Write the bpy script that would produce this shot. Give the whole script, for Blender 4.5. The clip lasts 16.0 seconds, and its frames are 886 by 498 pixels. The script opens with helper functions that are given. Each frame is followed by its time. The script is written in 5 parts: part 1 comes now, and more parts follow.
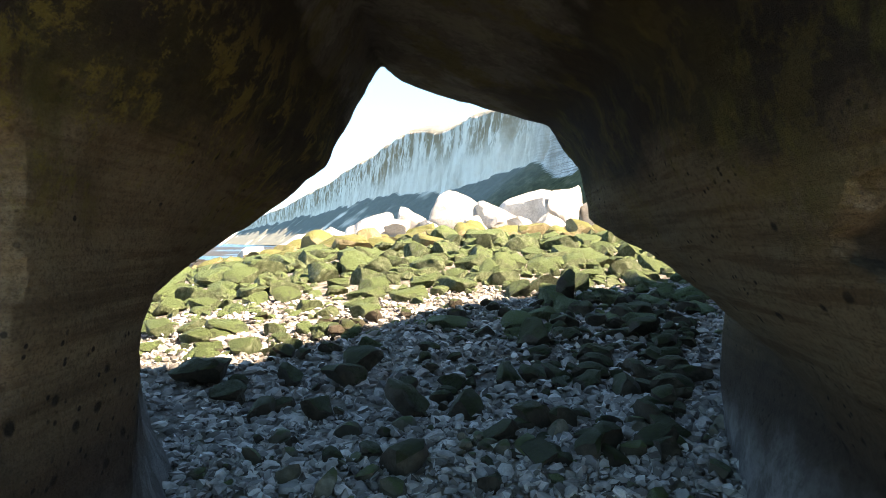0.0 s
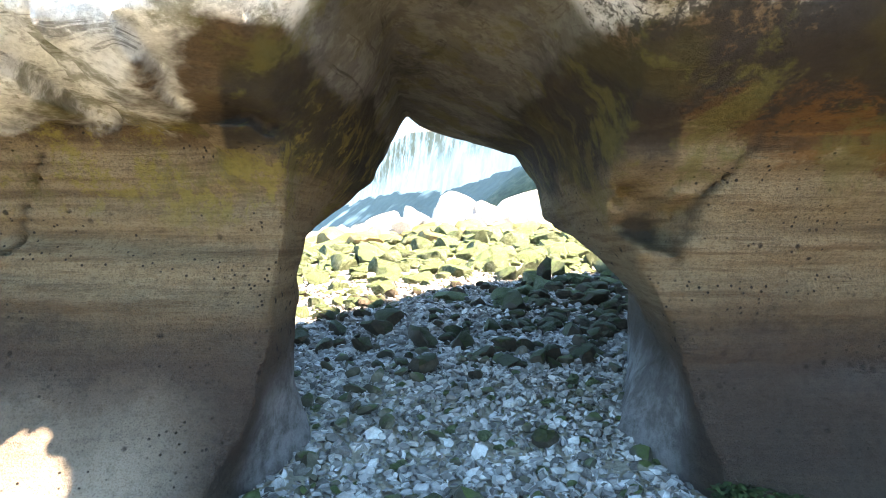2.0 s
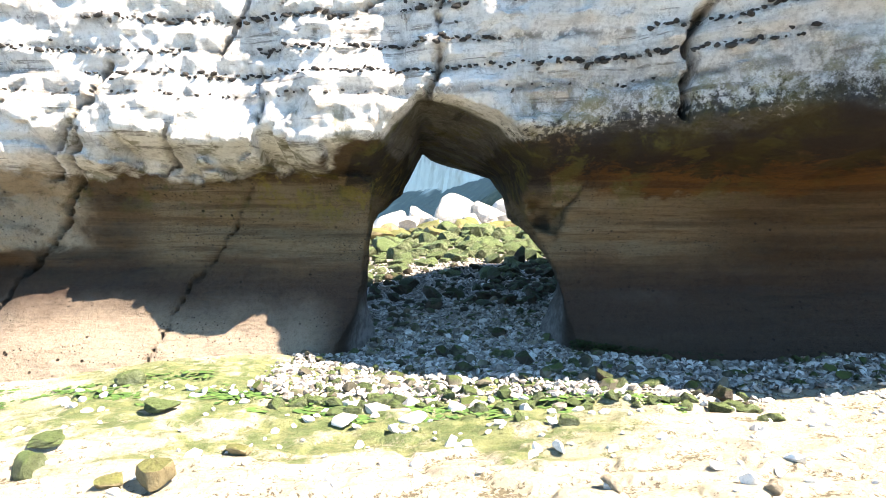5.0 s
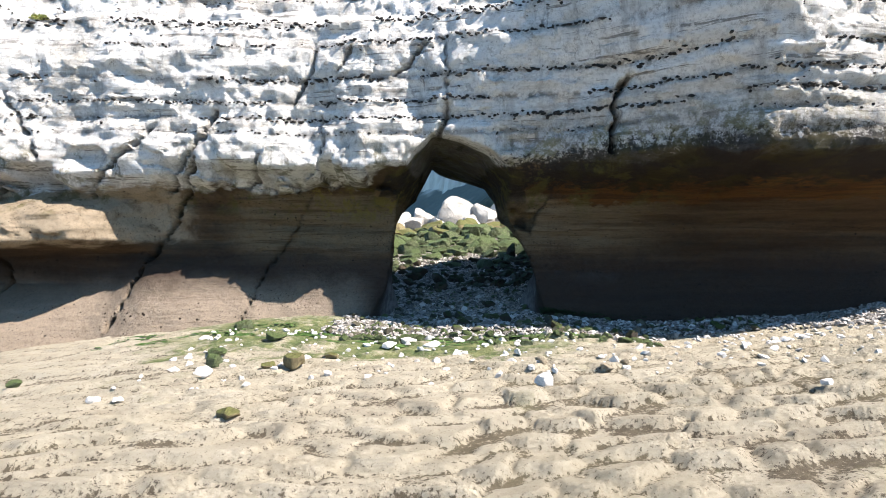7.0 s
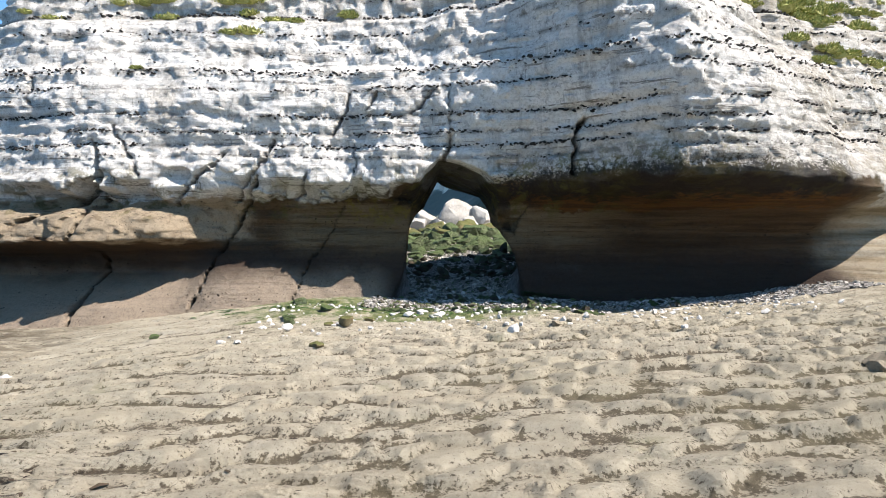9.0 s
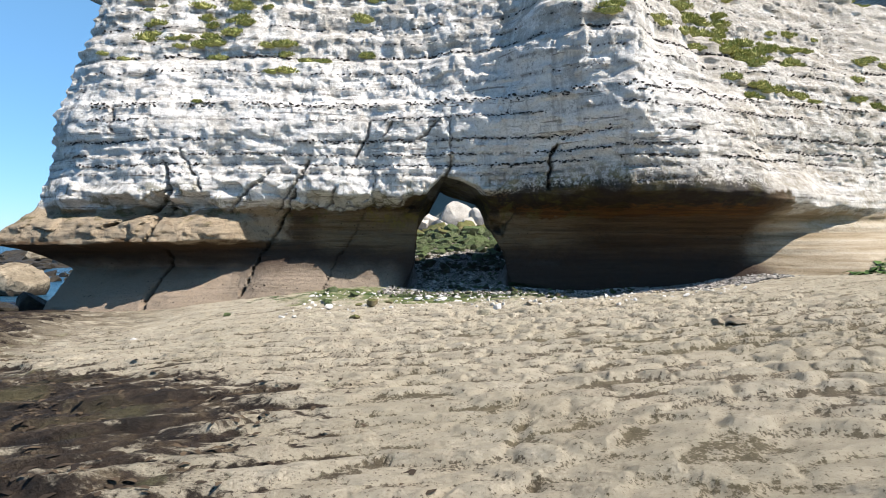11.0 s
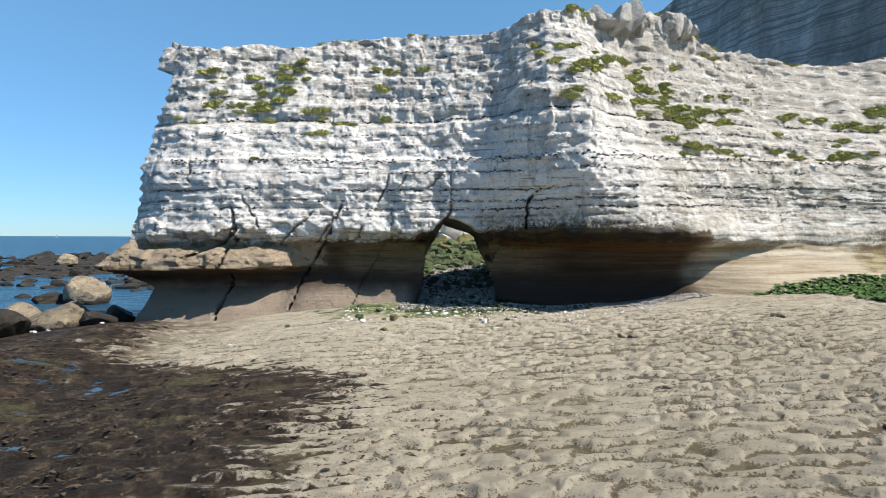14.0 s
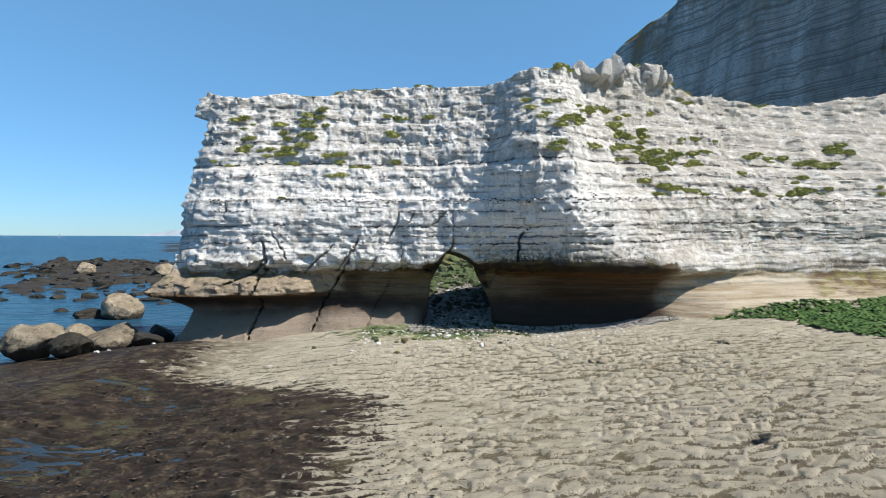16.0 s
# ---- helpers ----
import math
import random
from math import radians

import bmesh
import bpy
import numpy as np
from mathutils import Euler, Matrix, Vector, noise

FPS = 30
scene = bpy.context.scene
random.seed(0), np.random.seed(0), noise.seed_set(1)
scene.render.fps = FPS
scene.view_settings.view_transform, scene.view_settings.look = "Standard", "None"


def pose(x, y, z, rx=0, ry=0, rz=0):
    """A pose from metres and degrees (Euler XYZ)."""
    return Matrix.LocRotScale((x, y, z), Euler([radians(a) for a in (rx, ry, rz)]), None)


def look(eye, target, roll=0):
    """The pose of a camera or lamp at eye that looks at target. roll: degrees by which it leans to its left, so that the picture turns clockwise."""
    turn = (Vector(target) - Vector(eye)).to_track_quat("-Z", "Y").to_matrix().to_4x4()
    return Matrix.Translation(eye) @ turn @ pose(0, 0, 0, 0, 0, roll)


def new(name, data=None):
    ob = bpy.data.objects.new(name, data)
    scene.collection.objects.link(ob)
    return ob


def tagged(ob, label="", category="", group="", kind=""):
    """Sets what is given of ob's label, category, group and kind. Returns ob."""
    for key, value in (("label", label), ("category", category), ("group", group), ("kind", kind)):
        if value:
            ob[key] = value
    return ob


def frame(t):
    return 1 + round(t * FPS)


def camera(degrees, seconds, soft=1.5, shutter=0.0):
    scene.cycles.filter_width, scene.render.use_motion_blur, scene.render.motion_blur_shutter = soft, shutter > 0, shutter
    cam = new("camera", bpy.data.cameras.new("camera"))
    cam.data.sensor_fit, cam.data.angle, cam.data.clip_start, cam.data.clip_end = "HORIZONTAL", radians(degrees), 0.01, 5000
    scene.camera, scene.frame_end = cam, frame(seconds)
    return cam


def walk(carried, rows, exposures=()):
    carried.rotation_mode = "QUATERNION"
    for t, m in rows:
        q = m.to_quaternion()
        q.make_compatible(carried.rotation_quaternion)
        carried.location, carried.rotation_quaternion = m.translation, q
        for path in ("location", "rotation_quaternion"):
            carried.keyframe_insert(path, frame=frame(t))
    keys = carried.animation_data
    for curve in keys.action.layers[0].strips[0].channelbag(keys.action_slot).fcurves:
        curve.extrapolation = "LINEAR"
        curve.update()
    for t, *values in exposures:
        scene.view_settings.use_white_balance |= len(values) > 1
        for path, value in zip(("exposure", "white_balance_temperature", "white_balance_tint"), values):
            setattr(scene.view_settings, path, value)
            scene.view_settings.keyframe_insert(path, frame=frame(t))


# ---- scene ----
cam = camera(73.7, 16.0, soft=0.75)
METRES, SIDE, EYE, TILT, LEAN, TURN = 30.0, 23.5, 2.3, -0.5, 0.0, 0.0
ANG = 0.783
EXPOSURES = [(0.0, 2.62, 8300, 18), (0.5, 3.0, 8300, 18), (1.0, 3.5, 8200, 18), (1.5, 3.85, 8000, 18), (3.0, 3.92, 7900, 17), (5.5, 2.2, 7000, 15), (7.0, 1.42, 6500, 14), (9.0, 1.02, 6450, 13), (12.5, 0.72, 6500, 12), (16.0, 0.48, 6250, 10)]
ROWS = [
    (0.0, 0.0, 0.0, 0.0, 0.0, 0.0, -0.0),
    (0.5, -0.001, -0.0209, -0.0018, 0.07, 0.07, 0.0),
    (1.0, -0.0017, -0.044, -0.0032, 0.11, 0.09, 0.01),
    (1.5, -0.002, -0.069, -0.0051, 0.14, -0.03, 0.03),
    (2.0, -0.0017, -0.0953, -0.0065, 0.16, -0.19, 0.04),
    (2.5, -0.0015, -0.1224, -0.0082, 0.16, -0.3, -0.01),
    (3.0, -0.0017, -0.1498, -0.0097, 0.18, -0.39, 0.01),
    (5.5, -0.0033, -0.2937, -0.0177, 0.28, -0.41, 0.06),
    (6.0, -0.0044, -0.3248, -0.0193, 0.3, -0.37, 0.01),
    (6.5, -0.0058, -0.3563, -0.0208, 0.32, -0.35, -0.02),
    (7.0, -0.0071, -0.3881, -0.022, 0.33, -0.37, -0.06),
    (7.5, -0.0083, -0.42, -0.023, 0.33, -0.37, -0.11),
    (8.0, -0.0094, -0.4521, -0.0234, 0.32, -0.4, -0.16),
    (8.5, -0.01, -0.4845, -0.0238, 0.33, -0.42, -0.17),
    (9.0, -0.0105, -0.517, -0.0241, 0.35, -0.45, -0.19),
    (11.5, -0.0117, -0.6819, -0.0193, 0.5, -0.68, -0.21),
    (12.0, -0.0122, -0.7152, -0.0129, 0.54, -0.71, -0.22),
    (12.5, -0.0127, -0.7482, -0.0048, 0.57, -0.72, -0.24),
    (13.0, -0.012, -0.7807, 0.0039, 0.59, -0.76, -0.24),
    (13.5, -0.0116, -0.8134, 0.015, 0.61, -0.82, -0.23),
    (14.0, -0.0116, -0.846, 0.0295, 0.64, -0.87, -0.23),
    (14.5, -0.0121, -0.8785, 0.0461, 0.69, -0.9, -0.23),
    (15.0, -0.0125, -0.9106, 0.0625, 0.73, -0.92, -0.22),
    (15.5, -0.0133, -0.9428, 0.0785, 0.75, -0.94, -0.21),
    (16.0, -0.0144, -0.9757, 0.0949, 0.8, -0.96, -0.23),
]
walk(cam, [(t, pose(0, 0, EYE, TILT, LEAN, TURN) @ pose(SIDE * x, METRES * y, SIDE * z, 90 + ANG * pitch, ANG * roll, ANG * yaw)) for t, x, y, z, yaw, pitch, roll in ROWS],
     exposures=EXPOSURES)

# ---- world, sun ----
SUN_WAY = Vector((-0.79, 0.30, -1.0)).normalized()
world = bpy.data.worlds.new("sky")
scene.world = world
world.use_nodes = True
wn = world.node_tree
bg = wn.nodes["Background"]
sky = wn.nodes.new("ShaderNodeTexSky")
sky.sky_type = "NISHITA"
sky.sun_disc = False
sky.sun_elevation = math.asin(-SUN_WAY.z)
sky.sun_rotation = math.atan2(-SUN_WAY.x, -SUN_WAY.y)
sky.air_density, sky.dust_density, sky.ozone_density = 0.8, 0.0, 3.0
tint = wn.nodes.new("ShaderNodeMix")
tint.data_type, tint.blend_type = "RGBA", "MULTIPLY"
tint.inputs[0].default_value = 1.0
way = wn.nodes.new("ShaderNodeTexCoord")
cut = wn.nodes.new("ShaderNodeSeparateXYZ")
rise = wn.nodes.new("ShaderNodeValToRGB")
rise.color_ramp.elements[0].color, rise.color_ramp.elements[1].color = (0.66, 0.95, 1.28, 1), (0.42, 0.55, 0.60, 1)
rise.color_ramp.elements.new(0.36).color = (1.62, 2.22, 2.14, 1)
wn.links.new(way.outputs["Generated"], cut.inputs[0])
wn.links.new(cut.outputs[2], rise.inputs[0])
wn.links.new(rise.outputs[0], tint.inputs[7])
wn.links.new(sky.outputs[0], tint.inputs[6])
wn.links.new(tint.outputs[2], bg.inputs[0])
bg.inputs[1].default_value = 0.06
sun_data = bpy.data.lights.new("sun", "SUN")
sun_data.energy, sun_data.angle, sun_data.color = 5.0, radians(0.53), (1.0, 0.93, 0.83)
sun = new("sun", sun_data)
sun.matrix_world = look((40, -10, 60), Vector((40, -10, 60)) + SUN_WAY)


# ---- noise on arrays ----
def lattice(ix, iy, iz, seed):
    h = (ix.astype(np.int64) * 374761393 + iy.astype(np.int64) * 668265263 + iz.astype(np.int64) * 2147483647 + seed * 974711) & 0xFFFFFFFF
    h = ((h ^ (h >> 13)) * 1274126177) & 0xFFFFFFFF
    h = ((h ^ (h >> 16)) * 2246822519) & 0xFFFFFFFF
    return ((h ^ (h >> 15)) & 0xFFFFFF) / float(0xFFFFFF)


def vnoise(x, y, seed=0):
    """Smooth value noise in -1 .. 1."""
    x, y = np.broadcast_arrays(np.asarray(x, float), np.asarray(y, float))
    ix, iy = np.floor(x), np.floor(y)
    fx, fy = x - ix, y - iy
    ux, uy = fx * fx * fx * (fx * (fx * 6 - 15) + 10), fy * fy * fy * (fy * (fy * 6 - 15) + 10)
    o = np.zeros_like(ix)
    a, b = lattice(ix, iy, o, seed), lattice(ix + 1, iy, o, seed)
    c, d = lattice(ix, iy + 1, o, seed), lattice(ix + 1, iy + 1, o, seed)
    return ((a * (1 - ux) + b * ux) * (1 - uy) + (c * (1 - ux) + d * ux) * uy) * 2 - 1


def fbm(x, y, octaves=4, seed=0, gain=0.5):
    total, amp, norm = 0.0, 1.0, 0.0
    for k in range(octaves):
        total = total + amp * vnoise(np.asarray(x) * 2 ** k + 17.3 * k, np.asarray(y) * 2 ** k - 9.1 * k, seed + k)
        norm += amp
        amp *= gain
    return total / norm


def cells(x, y, seed=0, jitter=0.8):
    """Distances to the nearest and second nearest of scattered points, the nearest one's random value and the way in y from it."""
    x, y = np.broadcast_arrays(np.asarray(x, float), np.asarray(y, float))
    ix, iy = np.floor(x), np.floor(y)
    f1, f2, val, dy = np.full(x.shape, 9.0), np.full(x.shape, 9.0), np.zeros(x.shape), np.zeros(x.shape)
    o = np.zeros_like(ix)
    for i in (-1, 0, 1):
        for j in (-1, 0, 1):
            cx, cy = ix + i, iy + j
            px = cx + 0.5 + jitter * (lattice(cx, cy, o, seed) - 0.5)
            py = cy + 0.5 + jitter * (lattice(cx, cy, o + 1, seed) - 0.5)
            d = np.hypot(px - x, py - y)
            nearer = d < f1
            f2 = np.where(nearer, f1, np.minimum(f2, d))
            val = np.where(nearer, lattice(cx, cy, o + 2, seed), val)
            dy = np.where(nearer, y - py, dy)
            f1 = np.where(nearer, d, f1)
    return f1, f2, val, dy


def facets(x, y, seed, jitter=0.95):
    """Broken faces: each cell is a small plane tilted its own way; steps at the joints."""
    x, y = np.broadcast_arrays(np.asarray(x, float), np.asarray(y, float))
    ix, iy = np.floor(x), np.floor(y)
    best, out = np.full(x.shape, 9.0), np.zeros(x.shape)
    o = np.zeros_like(ix)
    for i in (-1, 0, 1):
        for j in (-1, 0, 1):
            cx, cy = ix + i, iy + j
            dx = x - cx - 0.5 - jitter * (lattice(cx, cy, o, seed) - 0.5)
            dy = y - cy - 0.5 - jitter * (lattice(cx, cy, o + 1, seed) - 0.5)
            d = np.hypot(dx, dy)
            turn = 6.2832 * lattice(cx, cy, o + 3, seed)
            plane = (lattice(cx, cy, o + 2, seed) - 0.5) * 0.8 + dx * np.cos(turn) + dy * np.sin(turn)
            out = np.where(d < best, plane, out)
            best = np.minimum(best, d)
    return out


def sstep(a, b, x):
    t = np.clip((np.asarray(x, float) - a) / (b - a), 0, 1)
    return t * t * (3 - 2 * t)


# ---- materials ----
def material(name):
    m = bpy.data.materials.new(name)
    m.use_nodes = True
    return m, m.node_tree.nodes, m.node_tree.links, m.node_tree.nodes["Principled BSDF"]


class Nodes:
    """Short ways to string shader nodes together."""

    def __init__(self, name, rough=0.9, spec=0.2):
        self.m, self.n, self.l, self.b = material(name)
        self.b.inputs["Roughness"].default_value = rough
        self.b.inputs["Specular IOR Level"].default_value = spec
        self.co = self.n.new("ShaderNodeTexCoord").outputs["Object"]
        self.bumps = None

    def put(self, sock, v):
        if isinstance(v, bpy.types.NodeSocket):
            self.l.new(v, sock)
        else:
            sock.default_value = v if not isinstance(v, tuple) or len(v) == 4 else (*v, 1.0)

    def scaled(self, sx, sy, sz, src=None):
        mp = self.n.new("ShaderNodeMapping")
        mp.inputs["Scale"].default_value = (sx, sy, sz)
        self.l.new(src or self.co, mp.inputs[0])
        return mp.outputs[0]

    def noise(self, scale=1.0, detail=4, rough=0.55, src=None, warp=0.0):
        t = self.n.new("ShaderNodeTexNoise")
        t.inputs["Scale"].default_value, t.inputs["Detail"].default_value = scale, detail
        t.inputs["Roughness"].default_value, t.inputs["Distortion"].default_value = rough, warp
        self.l.new(src or self.co, t.inputs["Vector"])
        return t.outputs[0]

    def voronoi(self, scale, feature="F1", src=None, out="Distance"):
        t = self.n.new("ShaderNodeTexVoronoi")
        t.feature = feature
        t.inputs["Scale"].default_value = scale
        self.l.new(src or self.co, t.inputs["Vector"])
        return t.outputs[out]

    def ramp(self, fac, *stops):
        r = self.n.new("ShaderNodeValToRGB")
        e = r.color_ramp.elements
        while len(e) < len(stops):
            e.new(0.5)
        for el, (p, c) in zip(e, stops):
            el.position = p
            el.color = (c, c, c, 1) if isinstance(c, (int, float)) else (*c, 1)
        self.put(r.inputs[0], fac)
        return r.outputs[0]

    def mix(self, fac, a, b, blend="MIX"):
        x = self.n.new("ShaderNodeMix")
        x.data_type, x.blend_type = "RGBA", blend
        self.put(x.inputs[0], fac)
        self.put(x.inputs[6], a)
        self.put(x.inputs[7], b)
        return x.outputs[2]

    def math(self, op, a, b=0.0, c=0.0):
        x = self.n.new("ShaderNodeMath")
        x.operation = op
        for k, v in enumerate((a, b, c)):
            self.put(x.inputs[k], v)
        return x.outputs[0]

    def axis(self, k, src=None):
        s = self.n.new("ShaderNodeSeparateXYZ")
        self.l.new(src or self.co, s.inputs[0])
        return s.outputs[k]

    def attribute(self, name):
        a = self.n.new("ShaderNodeAttribute")
        a.attribute_name = name
        return a.outputs["Fac"]

    def span(self, v, a, b, lo=0.0, hi=1.0):
        x = self.n.new("ShaderNodeMapRange")
        x.interpolation_type = "SMOOTHSTEP"
        self.put(x.inputs[0], v)
        for k, val in enumerate((a, b, lo, hi)):
            x.inputs[k + 1].default_value = val
        return x.outputs[0]

    def bump(self, height, dist, strength=1.0):
        x = self.n.new("ShaderNodeBump")
        x.inputs["Distance"].default_value, x.inputs["Strength"].default_value = dist, strength
        self.put(x.inputs["Height"], height)
        if self.bumps:
            self.l.new(self.bumps, x.inputs["Normal"])
        self.bumps = x.outputs[0]

    def done(self, colour, rough=None):
        self.put(self.b.inputs["Base Color"], colour)
        if rough is not None:
            self.put(self.b.inputs["Roughness"], rough)
        if self.bumps:
            self.l.new(self.bumps, self.b.inputs["Normal"])
        return self.m

    def random(self, of="object"):
        if of == "object":
            return self.n.new("ShaderNodeObjectInfo").outputs["Random"]
        return self.n.new("ShaderNodeNewGeometry").outputs["Random Per Island"]


def cliff_material():
    k = Nodes("chalk_cliff", 0.92, 0.15)
    z, x = k.axis(2), k.axis(0)
    wob = k.noise(0.6, 6, 0.65)
    zw = k.math("ADD", z, k.math("MULTIPLY_ADD", wob, 1.0, -0.5))
    flat = k.scaled(0.35, 0.35, 3.2)
    streak = k.scaled(2.6, 2.6, 0.3)
    white = k.ramp(k.noise(1.0, 6, 0.65, flat), (0.28, (0.54, 0.505, 0.46)), (0.42, (0.76, 0.74, 0.70)), (0.58, (0.87, 0.855, 0.825)))
    white = k.mix(k.span(k.noise(0.8, 6, 0.68, streak), 0.50, 0.66, 0, 0.6), white, (0.40, 0.38, 0.35))
    white = k.mix(k.span(k.noise(0.45, 5, 0.65), 0.56, 0.7, 0, 0.3), white, (0.60, 0.51, 0.38))
    white = k.mix(k.span(k.noise(5.0, 6, 0.75), 0.55, 0.64, 0, 0.5), white, (0.30, 0.275, 0.245))
    worn = k.math("MULTIPLY", k.span(k.math("ADD", x, k.math("MULTIPLY", wob, 3.0)), 6.5, 11.5), k.span(k.noise(0.9, 8, 0.72, k.scaled(1.0, 1.0, 2.2)), 0.40, 0.56, 0.3, 0.95))
    white = k.mix(worn, white, k.mix(k.span(k.noise(3.0, 6, 0.7), 0.4, 0.6), (0.38, 0.34, 0.275), (0.58, 0.55, 0.50)))
    crevice = k.math("MULTIPLY", k.span(k.noise(1.0, 7, 0.75, k.scaled(3.2, 3.2, 0.9)), 0.60, 0.66, 0, 0.75), k.span(k.noise(1.1, 5, 0.7), 0.45, 0.56))
    white = k.mix(crevice, white, (0.20, 0.185, 0.165))
    lines = k.math("MULTIPLY", k.span(k.noise(1.0, 7, 0.7, k.scaled(0.3, 0.3, 8.5)), 0.56, 0.62, 0, 0.8), k.span(k.noise(2.4, 6, 0.7), 0.44, 0.54))
    white = k.mix(lines, white, (0.20, 0.185, 0.165))
    # grime and black specks on the buttress above the dark lip
    grime = k.math("MULTIPLY", k.math("MULTIPLY", k.span(x, 0.2, 1.8), k.span(x, 8.5, 6.0)), k.span(zw, 4.9, 3.7))
    white = k.mix(k.math("MULTIPLY", grime, k.span(k.noise(6.0, 8, 0.8), 0.42, 0.58, 0.25, 0.9)), white, k.mix(k.span(k.noise(1.5, 6, 0.7), 0.42, 0.58), (0.16, 0.14, 0.12), (0.20, 0.18, 0.09)))
    # grey lichen on the weathered upper beds
    high = k.span(zw, 7.0, 9.5)
    white = k.mix(k.math("MULTIPLY", high, k.span(k.noise(1.6, 7, 0.75), 0.43, 0.56, 0, 0.75)), white, (0.40, 0.375, 0.33))
    white = k.mix(k.math("MULTIPLY", k.attribute("seam"), k.span(k.noise(2.2, 6, 0.75), 0.46, 0.56, 0.1, 0.8)), white, (0.15, 0.14, 0.125))
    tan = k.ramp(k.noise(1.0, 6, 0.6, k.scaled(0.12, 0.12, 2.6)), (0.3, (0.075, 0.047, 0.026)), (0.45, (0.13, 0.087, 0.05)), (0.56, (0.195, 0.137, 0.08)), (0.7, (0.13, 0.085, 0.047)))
    tan = k.mix(k.span(k.noise(1.3, 6, 0.68), 0.5, 0.72, 0, 0.5), tan, (0.095, 0.07, 0.048))
    lam = k.noise(1.0, 6, 0.7, k.scaled(0.5, 0.5, 13))
    tan = k.mix(k.span(lam, 0.48, 0.6, 0, 0.45), tan, (0.07, 0.05, 0.034))
    tan = k.mix(k.span(k.noise(38, 5, 0.75), 0.5, 0.64, 0, 0.4), tan, (0.23, 0.175, 0.11))
    # iron-stained band under the lip and the foot worn grey-violet by shingle
    rust = k.math("MULTIPLY", k.span(zw, 2.75, 2.95), k.span(zw, 3.3, 3.15))
    tan = k.mix(k.math("MULTIPLY", rust, k.span(x, 0.4, 1.6, 0.1, 0.7)), tan, (0.13, 0.07, 0.03))
    tan = k.mix(k.span(zw, 2.0, 1.1, 0, 0.8), tan, (0.078, 0.06, 0.053))
    # sunlight on the left foot is painted as a paler tone
    tan = k.mix(k.math("MULTIPLY", k.span(zw, 1.3, 0.4), k.span(x, -1.6, -2.4)), tan, (0.50, 0.43, 0.34))
    cream = k.math("MULTIPLY", k.span(k.math("ADD", x, k.math("MULTIPLY", wob, 3.0)), -4.2, -5.0), k.span(zw, 1.75, 1.9))
    tan = k.mix(k.math("MULTIPLY", cream, k.span(k.noise(2.5, 7, 0.7), 0.35, 0.5, 0.45, 0.95)), tan, (0.60, 0.52, 0.385))
    hearth = k.math("MULTIPLY", k.span(k.math("ADD", x, k.math("MULTIPLY", wob, 2.0)), -4.4, -3.4), k.span(k.math("ADD", x, k.math("MULTIPLY", wob, 2.0)), 6.5, 4.0))
    torn = k.math("MULTIPLY_ADD", k.noise(1.6, 9, 0.75), 1.4, -0.7)
    zt = k.math("ADD", z, k.math("MULTIPLY", torn, 0.55))
    hearth = k.math("MULTIPLY", hearth, k.math("MULTIPLY", k.span(zw, 1.3, 2.0), k.span(k.math("SUBTRACT", zt, k.span(x, 0.5, 3.0, 0.25, 0.0)), 2.76, 2.70)))
    strata = k.noise(1.0, 7, 0.68, k.scaled(0.35, 0.35, 7))
    cream_wall = k.ramp(strata, (0.36, (0.17, 0.12, 0.068)), (0.46, (0.29, 0.22, 0.132)), (0.54, (0.36, 0.285, 0.18)), (0.62, (0.22, 0.155, 0.088)))
    cream_wall = k.mix(k.span(k.noise(42, 6, 0.8), 0.5, 0.6, 0, 0.5), cream_wall, (0.13, 0.095, 0.06))
    tan = k.mix(k.math("MULTIPLY", hearth, 0.92), tan, cream_wall)
    ochre = k.math("MULTIPLY", k.span(zt, 2.70, 2.76), k.math("MULTIPLY", k.span(zt, 3.06, 2.98), k.math("MULTIPLY", k.span(x, 1.9, 2.6), k.span(x, 11.0, 9.0))))
    tan = k.mix(k.math("MULTIPLY", ochre, 0.85), tan, k.mix(k.span(lam, 0.42, 0.58), (0.23, 0.115, 0.035), (0.13, 0.07, 0.03)))
    # pits and small holes
    pits = k.math("MULTIPLY", k.span(k.voronoi(6.0), 0.2, 0.1), k.span(k.noise(1.2, 3, 0.6, k.scaled(0.3, 0.3, 2.0)), 0.5, 0.58))
    pits = k.math("MAXIMUM", pits, k.math("MULTIPLY", k.span(k.voronoi(15.0), 0.22, 0.12), k.span(k.noise(1.1, 4, 0.65, k.scaled(0.5, 0.5, 2.6)), 0.48, 0.55)))
    tan = k.mix(pits, tan, (0.035, 0.027, 0.02))
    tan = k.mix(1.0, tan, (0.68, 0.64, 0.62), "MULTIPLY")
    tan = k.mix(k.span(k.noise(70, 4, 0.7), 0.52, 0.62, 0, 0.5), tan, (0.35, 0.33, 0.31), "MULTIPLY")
    # lip's dark stain and algae, with the shade beneath painted into the tone
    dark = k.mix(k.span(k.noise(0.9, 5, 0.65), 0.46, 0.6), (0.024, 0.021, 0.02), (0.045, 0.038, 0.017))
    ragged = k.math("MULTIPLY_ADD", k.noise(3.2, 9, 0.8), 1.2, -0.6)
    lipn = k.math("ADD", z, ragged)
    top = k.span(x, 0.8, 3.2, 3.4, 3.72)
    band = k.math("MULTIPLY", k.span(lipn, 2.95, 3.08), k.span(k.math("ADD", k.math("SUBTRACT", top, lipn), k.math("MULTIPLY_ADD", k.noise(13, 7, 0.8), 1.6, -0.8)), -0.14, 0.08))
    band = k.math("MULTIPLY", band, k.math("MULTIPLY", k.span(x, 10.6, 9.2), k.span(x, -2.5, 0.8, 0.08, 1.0)))
